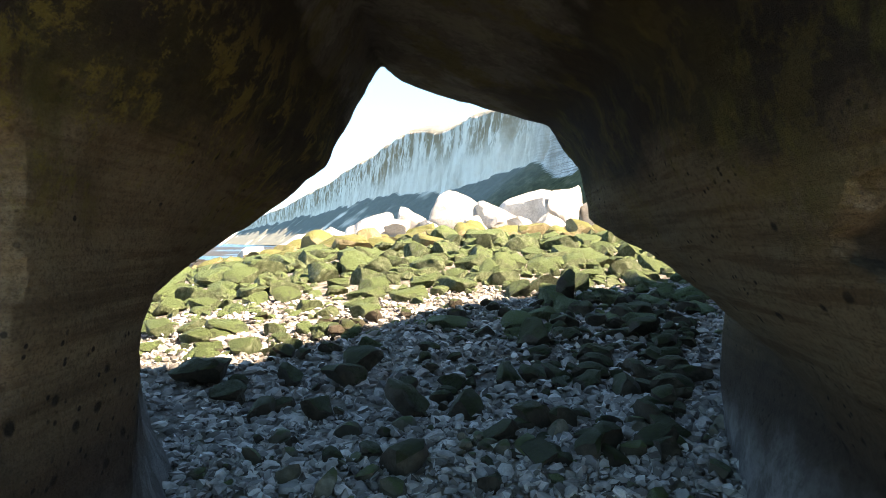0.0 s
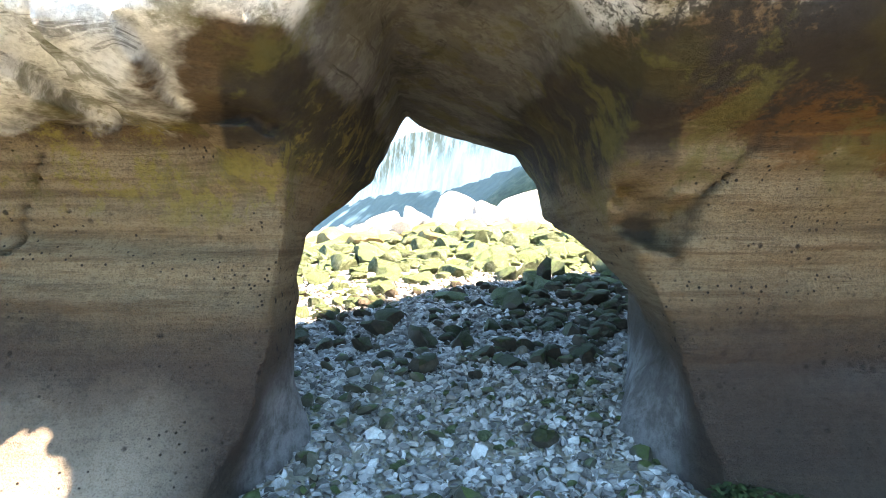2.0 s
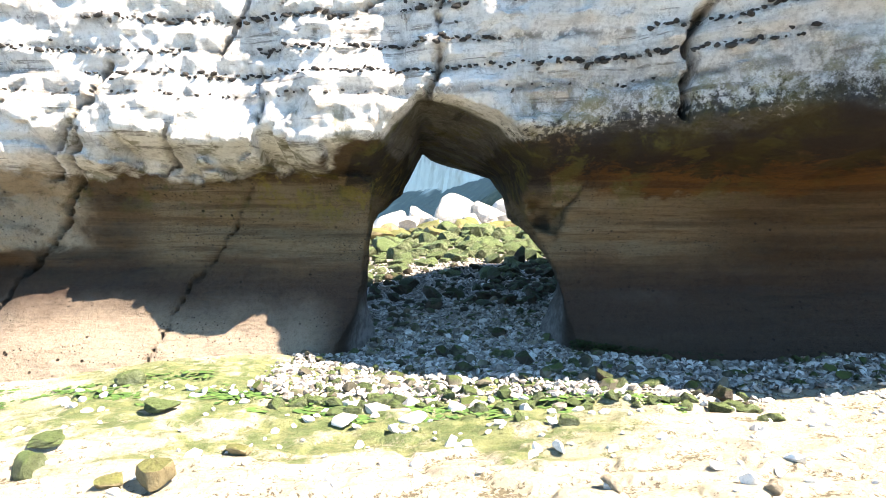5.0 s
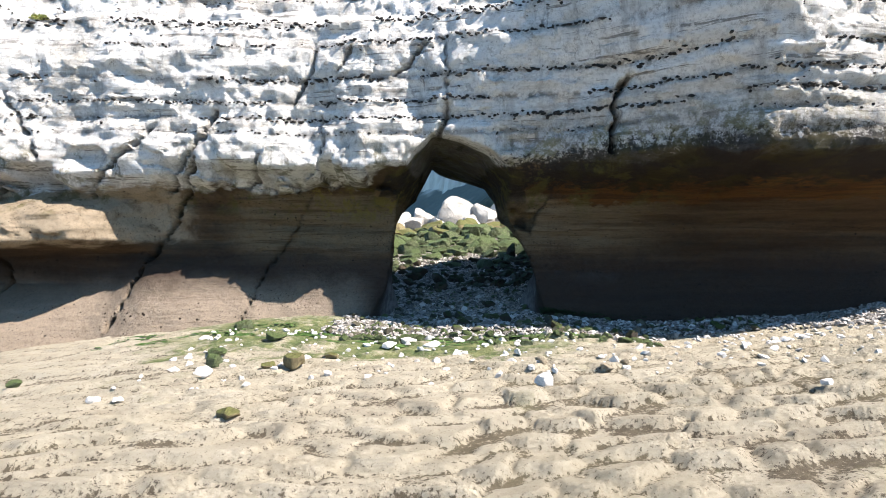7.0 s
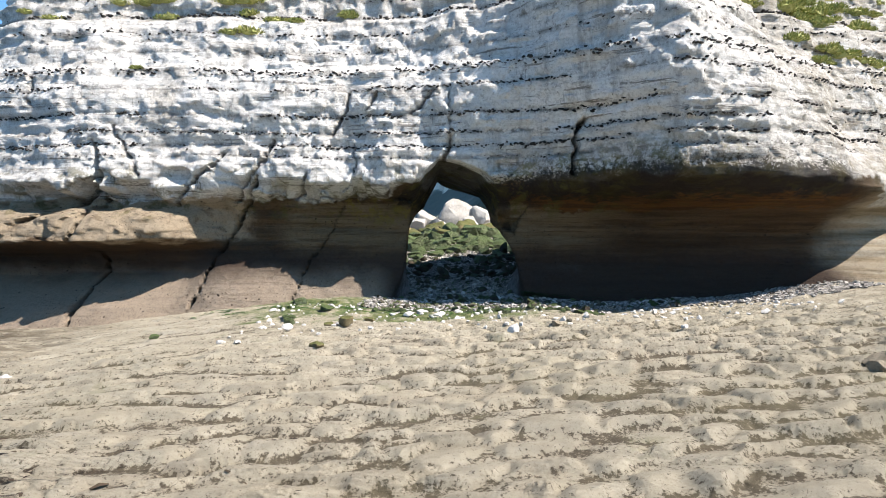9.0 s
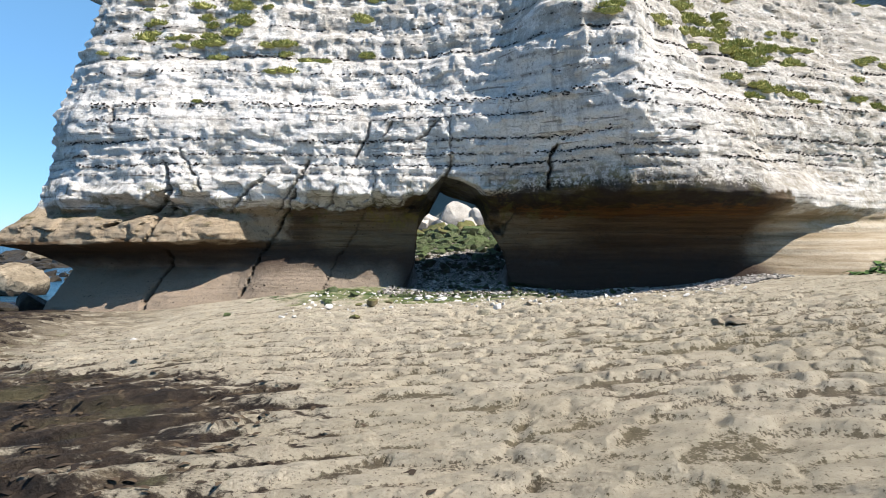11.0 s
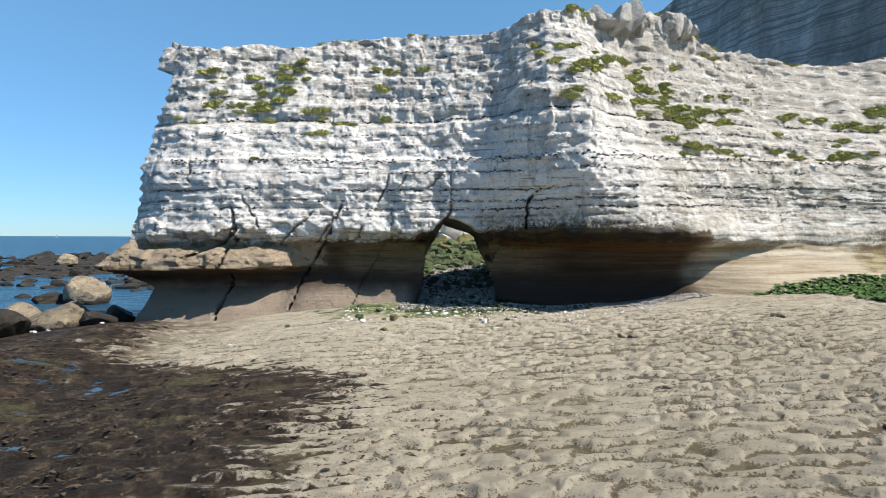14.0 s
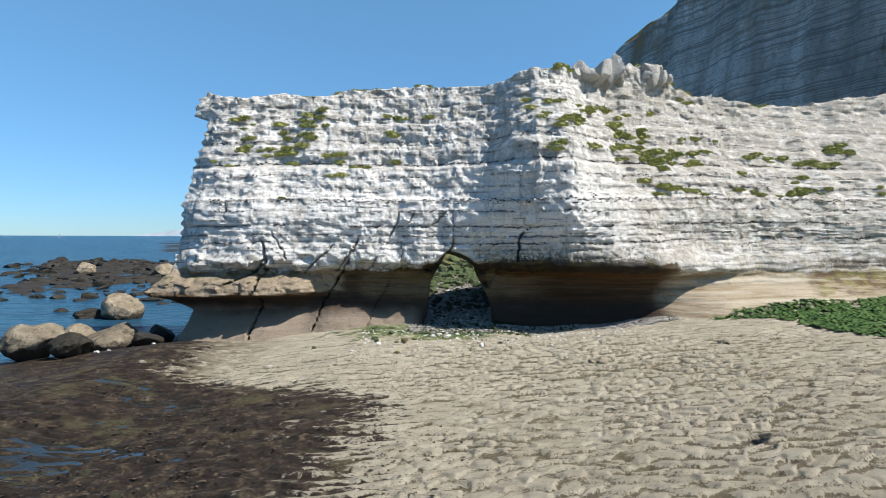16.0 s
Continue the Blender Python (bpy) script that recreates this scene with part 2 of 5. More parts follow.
    east = k.span(k.math("ADD", x, k.math("MULTIPLY", wob, 2.0)), 11.0, 12.4)
    tan = k.mix(east, tan, k.ramp(k.noise(1.0, 6, 0.65, k.scaled(0.15, 0.15, 3.5)), (0.35, (0.27, 0.21, 0.13)), (0.5, (0.46, 0.39, 0.29)), (0.65, (0.55, 0.49, 0.39))))
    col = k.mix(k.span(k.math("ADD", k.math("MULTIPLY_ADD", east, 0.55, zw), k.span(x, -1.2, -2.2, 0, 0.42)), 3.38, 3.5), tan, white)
    # olive and brown stains on the low rock by the weed bed
    shore = k.math("MULTIPLY", k.span(k.math("MULTIPLY_ADD", wob, 3.0, x), 20.6, 22.0), k.math("MULTIPLY", k.span(zw, 3.05, 2.9), k.span(zw, 1.7, 1.9)))
    col = k.mix(k.math("MULTIPLY", shore, k.span(k.noise(1.0, 7, 0.72, k.scaled(0.5, 0.5, 4.0)), 0.4, 0.54, 0.2, 0.85)), col, k.mix(k.span(k.noise(0.9, 5, 0.6), 0.45, 0.58), (0.10, 0.06, 0.03), (0.20, 0.185, 0.05)))
    damp = k.math("MULTIPLY", k.math("MULTIPLY", k.span(x, 17.3, 18.6), k.span(zw, 3.0, 3.1)), k.math("MULTIPLY", k.span(zw, 3.62, 3.45), k.span(k.noise(0.5, 6, 0.7), 0.42, 0.54, 0, 0.85)))
    col = k.mix(damp, col, (0.09, 0.075, 0.055))
    # the arch ceiling's shade is put in with the same dark tone
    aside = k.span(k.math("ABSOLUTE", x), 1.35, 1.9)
    ceiling_shade = k.math("MULTIPLY", k.span(k.math("MULTIPLY_ADD", aside, -1.3, k.axis(1)), 0.62, 0.85), k.math("MULTIPLY", k.math("MULTIPLY", k.span(zw, 2.6, 2.9), k.span(z, 4.3, 4.1)), k.math("MULTIPLY", k.span(x, 3.6, 3.2), k.span(x, -3.6, -3.2))))
    col = k.mix(k.math("MULTIPLY", k.math("MAXIMUM", band, k.math("MULTIPLY", ceiling_shade, k.span(k.noise(1.4, 9, 0.78), 0.46, 0.52, 0.93, 1.0))), 0.9), col, dark)
    # yellow-green algae in drips by the arch
    drip = k.math("MULTIPLY", k.span(k.noise(1.3, 6, 0.7, k.scaled(1.5, 1.5, 0.9)), 0.52, 0.62), k.math("MULTIPLY", k.span(zw, 2.3, 2.7), k.span(zw, 4.2, 3.6)))
    col = k.mix(k.math("MULTIPLY", drip, k.span(x, 6.0, 2.0, 0.2, 0.65)), col, (0.11, 0.10, 0.03))
    deep = k.math("MULTIPLY", k.span(k.axis(1), 1.3, 1.7), k.math("MULTIPLY", k.math("MULTIPLY", k.span(zw, 2.2, 2.6), k.span(z, 3.5, 3.0)), k.span(k.noise(2.2, 9, 0.8), 0.50, 0.57)))
    col = k.mix(k.math("MULTIPLY", deep, k.math("MULTIPLY", k.span(x, 0.6, -0.8, 0.3, 0.85), k.span(x, -4.0, -3.4))), col, (0.19, 0.15, 0.04))
    # the foot inside the arch is scoured pale by shingle
    scour = k.math("MULTIPLY", k.span(k.axis(1), 1.6, 2.2), k.math("MULTIPLY", k.span(zw, 1.25, 0.8), k.math("MULTIPLY", k.span(x, 4.0, 3.4), k.span(x, -4.0, -3.4))))
    col = k.mix(scour, col, k.mix(k.span(k.noise(3.0, 7, 0.7), 0.4, 0.6), (0.14, 0.125, 0.12), (0.26, 0.245, 0.24)))
    col = k.mix(k.attribute("crack"), col, (0.045, 0.034, 0.024))
    grain = k.noise(14, 7, 0.75)
    col = k.mix(k.span(grain, 0.47, 0.62, 0.0, 0.28), col, (0.3, 0.28, 0.25), "MULTIPLY")
    k.bump(k.noise(1.8, 8, 0.65), 0.07)
    k.bump(k.noise(5.5, 8, 0.75), 0.06)
    k.bump(k.noise(1.0, 7, 0.7, k.scaled(0.9, 0.9, 9)), 0.06)
    k.bump(k.noise(1.2, 5, 0.65, k.scaled(5, 5, 1.6)), 0.025)
    k.bump(k.math("SUBTRACT", grain, pits), 0.035)
    k.bump(lam, 0.03)
    k.bump(k.noise(45, 5, 0.8), 0.02)
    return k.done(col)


def ground_material():
    k = Nodes("chalk_platform", 0.9, 0.2)
    x, y = k.axis(0), k.axis(1)
    groove = k.attribute("groove")
    n1, n2 = k.noise(0.25, 5, 0.6), k.noise(1.4, 6, 0.65)
    sand = k.ramp(n2, (0.3, (0.37, 0.325, 0.25)), (0.5, (0.44, 0.395, 0.305)), (0.7, (0.49, 0.445, 0.355)))
    sand = k.mix(k.span(n1, 0.4, 0.65, 0, 0.4), sand, (0.345, 0.31, 0.23))
    speck = k.noise(7.0, 8, 0.75)
    grit = k.noise(30.0, 5, 0.75)
    sand = k.mix(k.span(grit, 0.53, 0.66, 0, 0.35), sand, (0.19, 0.16, 0.11))
    silt = k.mix(k.span(n1, 0.4, 0.6), (0.062, 0.048, 0.034), (0.085, 0.072, 0.04))
    fleck = k.math("ADD", k.math("MULTIPLY_ADD", k.noise(8.0, 7, 0.8), 1.8, -0.9), k.math("MULTIPLY_ADD", k.noise(26.0, 4, 0.7), 3.4, -1.7))
    depth = k.math("ADD", k.math("MULTIPLY", groove, 1.0), fleck)
    col = k.mix(k.span(depth, 0.34, 0.78, 0, 0.9), sand, silt)
    col = k.mix(k.span(groove, 0.2, 0.9, 0, 0.3), col, (0.20, 0.165, 0.11))
    # weed-covered, wet ground towards the sea
    fray = k.math("MULTIPLY_ADD", k.noise(1.0, 6, 0.75, k.scaled(1.0, 2.6, 1.0)), 7.0, -3.5)
    rag = k.math("ADD", fray, k.math("MULTIPLY_ADD", k.noise(0.45, 7, 0.7), 5.0, -2.5))
    rag = k.math("ADD", rag, k.math("MULTIPLY_ADD", k.noise(0.11, 3, 0.5), 9.0, -4.5))
    wet = k.math("MULTIPLY", k.span(k.math("MULTIPLY_ADD", rag, 0.45, x), 0.2, -6.2), k.span(k.math("MULTIPLY_ADD", x, 0.57, k.math("MULTIPLY_ADD", rag, 0.2, y)), -11.8, -14.6))
    wet = k.math("MAXIMUM", wet, k.span(k.math("ADD", x, rag), -11.5, -14.0))
    some = k.math("MULTIPLY", k.span(k.math("ADD", x, rag), -7.5, -12.5, 0, 0.85), k.span(k.noise(1.2, 7, 0.75, k.scaled(0.8, 2.4, 1.0)), 0.38, 0.5))
    col = k.mix(some, col, (0.10, 0.078, 0.052))
    clump = k.noise(2.2, 8, 0.75)
    weed = k.ramp(clump, (0.38, (0.012, 0.009, 0.008)), (0.52, (0.036, 0.025, 0.019)), (0.61, (0.095, 0.072, 0.046)), (0.70, (0.25, 0.21, 0.15)))
    weed = k.mix(k.span(k.noise(0.5, 4, 0.6), 0.55, 0.7, 0, 0.7), weed, (0.11, 0.10, 0.05))
    cover = k.math("ADD", k.math("MULTIPLY_ADD", wet, 1.05, -0.38), k.math("ADD", k.math("MULTIPLY", groove, 0.75), k.math("MULTIPLY_ADD", k.noise(1.0, 8, 0.75, k.scaled(1.7, 4.5, 2.0)), 2.8, -1.4)))
    cover = k.math("MULTIPLY", k.span(cover, 0.14, 0.48, 0, 0.97), k.span(wet, 0.0, 0.25))
    col = k.mix(cover, col, weed)
    # thin green weed before the arch
    mat = k.math("MULTIPLY", k.span(k.math("MULTIPLY_ADD", rag, 0.5, x), -5.6, -4.2), k.span(k.math("MULTIPLY_ADD", rag, 0.5, x), 3.0, 1.4))
    mat = k.math("MULTIPLY", mat, k.math("MULTIPLY", k.span(k.math("ADD", y, k.math("MULTIPLY", rag, 0.45)), -2.7, -2.2), k.span(y, 1.5, 0.5)))
    col = k.mix(k.math("MULTIPLY", mat, k.span(k.noise(1.6, 7, 0.7), 0.36, 0.50, 0, 0.9)), col, k.mix(k.span(k.noise(4.0, 6, 0.7), 0.42, 0.6), (0.07, 0.11, 0.03), (0.17, 0.19, 0.075)))
    col = k.mix(k.span(k.noise(0.7, 7, 0.72), 0.60, 0.68, 0, 0.4), col, (0.21, 0.205, 0.11))
    back = k.span(y, 3.0, 6.0)
    shingle = k.ramp(k.voronoi(7.0, out="Distance"), (0.0, (0.33, 0.31, 0.29)), (0.6, (0.20, 0.18, 0.15)), (1.0, (0.07, 0.06, 0.05)))
    col = k.mix(k.math("MULTIPLY", back, k.span(x, -12, -9)), col, shingle)
    k.bump(speck, 0.075)
    k.bump(grit, 0.03)
    k.bump(k.noise(22.0, 5, 0.75), 0.015)
    k.bump(k.noise(1.0, 8, 0.7, k.scaled(2.0, 4.5, 2.0)), 0.05)
    k.bump(k.math("MULTIPLY", clump, wet), 0.12)
    return k.done(col, k.math("MULTIPLY_ADD", wet, -0.3, 0.9))


def rock_material(name, low, mid, high, scale=2.0, rough=0.9, cover=None, amount=0.5, relief=0.06, of="object", vary=0.35, foot=None):
    """Rock of three tones; cover: a growth or stain of another colour on the parts that face up."""
    k = Nodes(name, rough, 0.25)
    col = k.ramp(k.noise(scale, 6, 0.62), (0.25, low), (0.5, mid), (0.75, high))
    r = k.random(of)
    col = k.mix(k.math("MULTIPLY", r, vary), col, low)
    if cover:
        nz = k.n.new("ShaderNodeNewGeometry").outputs["Normal"]
        up = k.math("ADD", k.axis(2, nz), k.math("MULTIPLY_ADD", k.noise(scale * 0.9, 5, 0.65), 1.6, -0.8))
        c2 = k.mix(k.noise(scale * 5, 4, 0.6), cover, tuple(0.5 * v for v in cover))
        col = k.mix(k.span(up, 0.9 - amount, 1.1 - amount), col, c2)
    if foot:
        damp = k.math("ADD", k.axis(2), k.math("MULTIPLY_ADD", k.noise(scale * 0.8, 7, 0.72), 2.2 * foot[0], -1.1 * foot[0]))
        col = k.mix(k.span(damp, foot[0] * 1.05, foot[0] * 0.75, 0, 0.9), col, foot[1])
        col = k.mix(k.span(k.noise(scale * 1.7, 7, 0.75), 0.55, 0.64, 0, 0.7), col, foot[1])
    fine = k.noise(scale * 7, 7, 0.75)
    col = k.mix(k.span(fine, 0.4, 0.65, 0, 0.4), col, tuple(0.35 * v for v in mid))
    k.bump(k.noise(scale * 1.6, 8, 0.7), relief * 1.6)
    k.bump(fine, relief * 0.6)
    return k.done(col)


def far_material():
    k = Nodes("far_chalk", 0.95, 0.1)
    z = k.axis(2)
    streak, flat = k.scaled(0.10, 0.10, 0.02), k.scaled(0.012, 0.012, 1.5)
    col = k.ramp(k.noise(1.0, 6, 0.6, streak), (0.3, (0.28, 0.26, 0.235)), (0.48, (0.52, 0.50, 0.47)), (0.65, (0.74, 0.72, 0.69)))
    col = k.mix(k.span(k.noise(1.0, 6, 0.75, flat), 0.49, 0.57, 0, 0.7), col, (0.20, 0.18, 0.155))
    col = k.mix(k.span(k.noise(0.045, 6, 0.7, k.scaled(1.0, 1.0, 0.35)), 0.54, 0.64, 0, 0.8), col, (0.11, 0.085, 0.06))
    col = k.mix(k.span(k.noise(0.9, 7, 0.75), 0.5, 0.62, 0, 0.5), col, (0.22, 0.2, 0.175))
    # the far stretch's brighter light is painted as paler, warmer chalk
    sunlit = k.ramp(k.noise(1.0, 6, 0.6, streak), (0.3, (0.64, 0.53, 0.42)), (0.5, (0.83, 0.72, 0.60)), (0.65, (0.92, 0.82, 0.70)))
    col = k.mix(k.span(k.axis(1), 235, 300), col, sunlit)
    zt = k.math("ADD", z, k.math("MULTIPLY_ADD", k.noise(0.03, 6, 0.65), 50, -25))
    col = k.mix(k.math("MULTIPLY", k.span(zt, 46, 74), k.span(k.noise(1.0, 6, 0.7, k.scaled(0.09, 0.09, 0.025)), 0.44, 0.56)), col, (0.33, 0.24, 0.15))
    slope = k.attribute("slope")
    grass = k.ramp(k.noise(0.2, 6, 0.65), (0.3, (0.045, 0.052, 0.03)), (0.55, (0.10, 0.105, 0.055)), (0.75, (0.22, 0.18, 0.115)))
    # distance haze is put into the far grass as paler grey
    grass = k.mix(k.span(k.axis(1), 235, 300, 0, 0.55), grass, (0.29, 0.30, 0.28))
    col = k.mix(slope, col, grass)
    k.bump(k.noise(0.5, 8, 0.65), 1.5)
    return k.done(col)


def water_material():
    k = Nodes("sea_water", 0.28, 0.3)
    k.b.inputs["IOR"].default_value = 1.33
    col = k.ramp(k.noise(1.0, 6, 0.7, k.scaled(0.03, 0.09, 1)), (0.35, (0.010, 0.042, 0.09)), (0.65, (0.028, 0.10, 0.17)))
    k.bump(k.noise(0.9, 5, 0.6, k.scaled(1, 2.2, 1)), 0.5)
    k.bump(k.noise(0.25, 4, 0.6, k.scaled(1, 1.8, 1)), 1.2)
    return k.done(col)


def pool_material():
    k = Nodes("pool_water", 0.04, 0.5)
    k.b.inputs["IOR"].default_value = 1.33
    k.bump(k.noise(3.0, 3, 0.5), 0.01)
    return k.done((0.02, 0.022, 0.02))


def leaf_material(name, a, b):
    k = Nodes(name, 0.75, 0.2)
    col = k.mix(k.random("island"), a, b)
    return k.done(col)


MAT_CLIFF = cliff_material()
MAT_GROUND = ground_material()
MAT_FAR = far_material()
MAT_SEA = water_material()
MAT_FLINT = rock_material("flint", (0.018, 0.016, 0.015), (0.045, 0.04, 0.036), (0.11, 0.10, 0.09), 8, 0.6, relief=0.02, of="island")
MAT_WHITE = rock_material("white_boulder_chalk", (0.42, 0.39, 0.34), (0.62, 0.595, 0.55), (0.72, 0.70, 0.66), 1.2, 0.92, relief=0.12)
MAT_YELLOW = rock_material("lichen_yellow_rock", (0.12, 0.095, 0.05), (0.27, 0.225, 0.125), (0.42, 0.37, 0.23), 1.8, 0.9, (0.16, 0.165, 0.055), 0.5)
MAT_CRAG = rock_material("weathered_chalk", (0.42, 0.40, 0.36), (0.66, 0.64, 0.60), (0.78, 0.765, 0.73), 1.6, 0.92, relief=0.15)
MAT_DEEP = leaf_material("dark_weed", (0.012, 0.022, 0.008), (0.035, 0.055, 0.018))
# haze over the distant coast is put into these blue-grey tones
MAT_HAZE = rock_material("hazy_coast", (0.30, 0.36, 0.42), (0.40, 0.46, 0.52), (0.52, 0.57, 0.62), 0.01, 0.95, relief=1.0)
MAT_STONE = rock_material("tan_stone", (0.24, 0.20, 0.14), (0.36, 0.31, 0.23), (0.48, 0.42, 0.33), 3.0, 0.9, relief=0.05)
MAT_GREEN = rock_material("weed_green_rock", (0.025, 0.036, 0.017), (0.12, 0.15, 0.068), (0.34, 0.38, 0.25), 3.2, 0.7, (0.15, 0.21, 0.075), 0.35, relief=0.09)
MAT_DARK = rock_material("dark_wet_rock", (0.018, 0.016, 0.012), (0.045, 0.038, 0.028), (0.10, 0.085, 0.06), 2.5, 0.6)
MAT_TAN = rock_material("tan_boulder", (0.16, 0.13, 0.09), (0.33, 0.275, 0.195), (0.56, 0.49, 0.375), 1.3, 0.9, relief=0.12, foot=(0.75, (0.035, 0.028, 0.022)))
MAT_PEBBLE = rock_material("shingle", (0.05, 0.043, 0.036), (0.56, 0.53, 0.49), (0.86, 0.84, 0.81), 4.0, 0.6, relief=0.012, of="island", vary=1.0)
MAT_COBBLE = rock_material("cobble_chalk", (0.5, 0.47, 0.43), (0.70, 0.68, 0.65), (0.80, 0.785, 0.76), 4.0, 0.8, relief=0.012)
MAT_GREY = rock_material("grey_flint_cobble", (0.10, 0.09, 0.08), (0.22, 0.20, 0.18), (0.38, 0.35, 0.32), 3.0, 0.7, relief=0.012)
# dark brown weedy rock, with the arch's shade put into its tones
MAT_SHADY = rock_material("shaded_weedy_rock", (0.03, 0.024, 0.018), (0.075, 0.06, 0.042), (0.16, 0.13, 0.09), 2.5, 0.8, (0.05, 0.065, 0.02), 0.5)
MAT_SLIMY = rock_material("slimy_shingle", (0.025, 0.024, 0.016), (0.10, 0.09, 0.06), (0.30, 0.27, 0.21), 2.5, 0.65, (0.07, 0.10, 0.025), 0.25, of="island", vary=0.6, relief=0.02)
MAT_POOL = pool_material()
MAT_LEAF = leaf_material("cliff_grass", (0.17, 0.22, 0.05), (0.48, 0.45, 0.18))
MAT_WRACK = leaf_material("brown_wrack", (0.016, 0.012, 0.010), (0.10, 0.072, 0.045))
MAT_ALGAE = leaf_material("sea_lettuce", (0.03, 0.075, 0.02), (0.09, 0.16, 0.04))


# ---- mesh helpers ----
def mesh_of(name, verts, faces, mat, smooth=True, sharp=0):
    verts = np.asarray(verts, np.float32)
    me = bpy.data.meshes.new(name)
    if isinstance(faces, np.ndarray):
        n, w = faces.shape
        me.vertices.add(len(verts))
        me.vertices.foreach_set("co", verts.ravel())
        me.loops.add(n * w)
        me.loops.foreach_set("vertex_index", faces.astype(np.int32).ravel())
        me.polygons.add(n)
        me.polygons.foreach_set("loop_start", np.arange(0, n * w, w, dtype=np.int32))
    else:
        me.from_pydata([tuple(v) for v in verts], [], faces)
    me.materials.append(mat)
    me.update(calc_edges=True)
    me.validate()
    if smooth:
        me.polygons.foreach_set("use_smooth", np.ones(len(me.polygons), bool))
        if sharp:
            me.set_sharp_from_angle(angle=radians(sharp))
    return me


def set_fac(me, name, values):
    at = me.attributes.new(name, "FLOAT", "POINT")
    at.data.foreach_set("value", np.asarray(values, np.float32).ravel())


def sheet(xs, ys, height):
    """A grid of quads over xs and ys at the given height array."""
    gx, gy = np.meshgrid(xs, ys, indexing="ij")
    verts = np.stack([gx.ravel(), gy.ravel(), height.ravel()], 1)
    idx = np.arange(gx.size).reshape(gx.shape)
    faces = np.stack([idx[:-1, :-1], idx[1:, :-1], idx[1:, 1:], idx[:-1, 1:]], -1).reshape(-1, 4)
    return verts, faces


def steps(*spans):
    """One rising array from (start, end, step) spans that follow one another."""
    out = [np.arange(a, b - 1e-6, s) for a, b, s in spans]
    return np.concatenate(out + [[spans[-1][1]]])


def surface(f, xs, ys, zs):
    """Vertices and quads of the surface where f changes sign (negative inside), one vertex in each cell that it crosses."""
    neg = f < 0
    count = np.zeros([n - 1 for n in f.shape], np.int8)
    for i in (0, 1):
        for j in (0, 1):
            for k in (0, 1):
                count += neg[i:f.shape[0] - 1 + i, j:f.shape[1] - 1 + j, k:f.shape[2] - 1 + k]
    act = np.nonzero((count > 0) & (count < 8))
    vid = np.full(count.shape, -1, np.int32)
    vid[act] = np.arange(len(act[0]))
    pos, num = np.zeros((len(act[0]), 3)), np.zeros(len(act[0]))
    axes = (xs, ys, zs)
    for ax in range(3):
        o1, o2 = [a for a in range(3) if a != ax]
        for p in (0, 1):
            for q in (0, 1):
                i0 = list(act)
                i0[o1], i0[o2] = act[o1] + p, act[o2] + q
                i1 = list(i0)
                i1[ax] = i0[ax] + 1
                a, b = f[tuple(i0)], f[tuple(i1)]
                cross = (a < 0) != (b < 0)
                t = np.where(cross, a / np.where(cross, a - b, 1), 0)
                pt = np.stack([axes[d][i0[d]] for d in range(3)], 1).astype(float)
                pt[:, ax] += t * (axes[ax][i1[ax]] - axes[ax][i0[ax]])
                pos += np.where(cross[:, None], pt, 0)
                num += cross
    pos /= num[:, None]
    quads = []
    for ax in range(3):
        o1, o2 = [(1, 2), (2, 0), (0, 1)][ax]
        sl0, sl1 = [slice(1, -1)] * 3, [slice(1, -1)] * 3
        sl0[ax], sl1[ax] = slice(0, -1), slice(1, None)
        a, b = neg[tuple(sl0)], neg[tuple(sl1)]
        for flip in (False, True):
            hit = np.nonzero((a & ~b) if not flip else (~a & b))
            base = [h + 1 for h in hit]
            base[ax] = hit[ax]
            ring = []
            for d1, d2 in ((-1, -1), (0, -1), (0, 0), (-1, 0)):
                c = list(base)
                c[o1], c[o2] = base[o1] + d1, base[o2] + d2
                ring.append(vid[tuple(c)])
            quads.append(np.stack(ring[::-1] if flip else ring, 1))
    return pos, np.concatenate(quads)


def ball(level):
    bm = bmesh.new()
    bmesh.ops.create_icosphere(bm, subdivisions=level, radius=1.0)
    v = np.array([p.co[:] for p in bm.verts])
    f = np.array([[p.index for p in q.verts] for q in bm.faces])
    bm.free()
    return v, f


def turned(v, rx, ry, rz):
    return v @ np.array(Euler((rx, ry, rz)).to_matrix()).T


def rock_shape(rng, level=3, cuts=7, rough=0.10, squash=(1, 1, 0.75)):
    """A broken stone: a ball cut by planes, with uneven faces."""
    v, f = ball(level)
    for k in range(cuts):
        n = rng.normal(size=3)
        n /= np.linalg.norm(n)
        d = rng.uniform(0.35, 0.72)
        over = v @ n - d
        v = v - np.where(over > 0, over * 0.97, 0)[:, None] * n
    a = rng.uniform(0, 50)
    w = fbm(v[:, 0] * 1.7 + a, v[:, 1] * 1.7 + v[:, 2] * 1.3, 4, 3) + 0.5 * fbm(v[:, 1] * 4.1 + a, v[:, 2] * 4.1 - v[:, 0] * 2.3, 3, 4)
    v = v * (1 + rough * w)[:, None]
    return v * np.array(squash), f


def scattered(base, places, sizes, rng, flat=(1, 1, 0.65), tip=0.5):
    """Many small copies of base shapes joined in one vertex and face array."""
    vs, fs, off = [], [], 0
    for p, s in zip(places, sizes):
        v, f = base[rng.integers(len(base))]
        w = v * np.array(flat) * rng.uniform(0.75, 1.25, 3)
        w = turned(w, rng.normal() * tip, rng.normal() * tip, rng.uniform(0, 6.28)) * s + p
        vs.append(w)
        fs.append(f + off)
        off += len(v)
    return np.concatenate(vs), np.concatenate(fs)


# ---- the lie of the land ----
SEA_LEVEL = -1.25


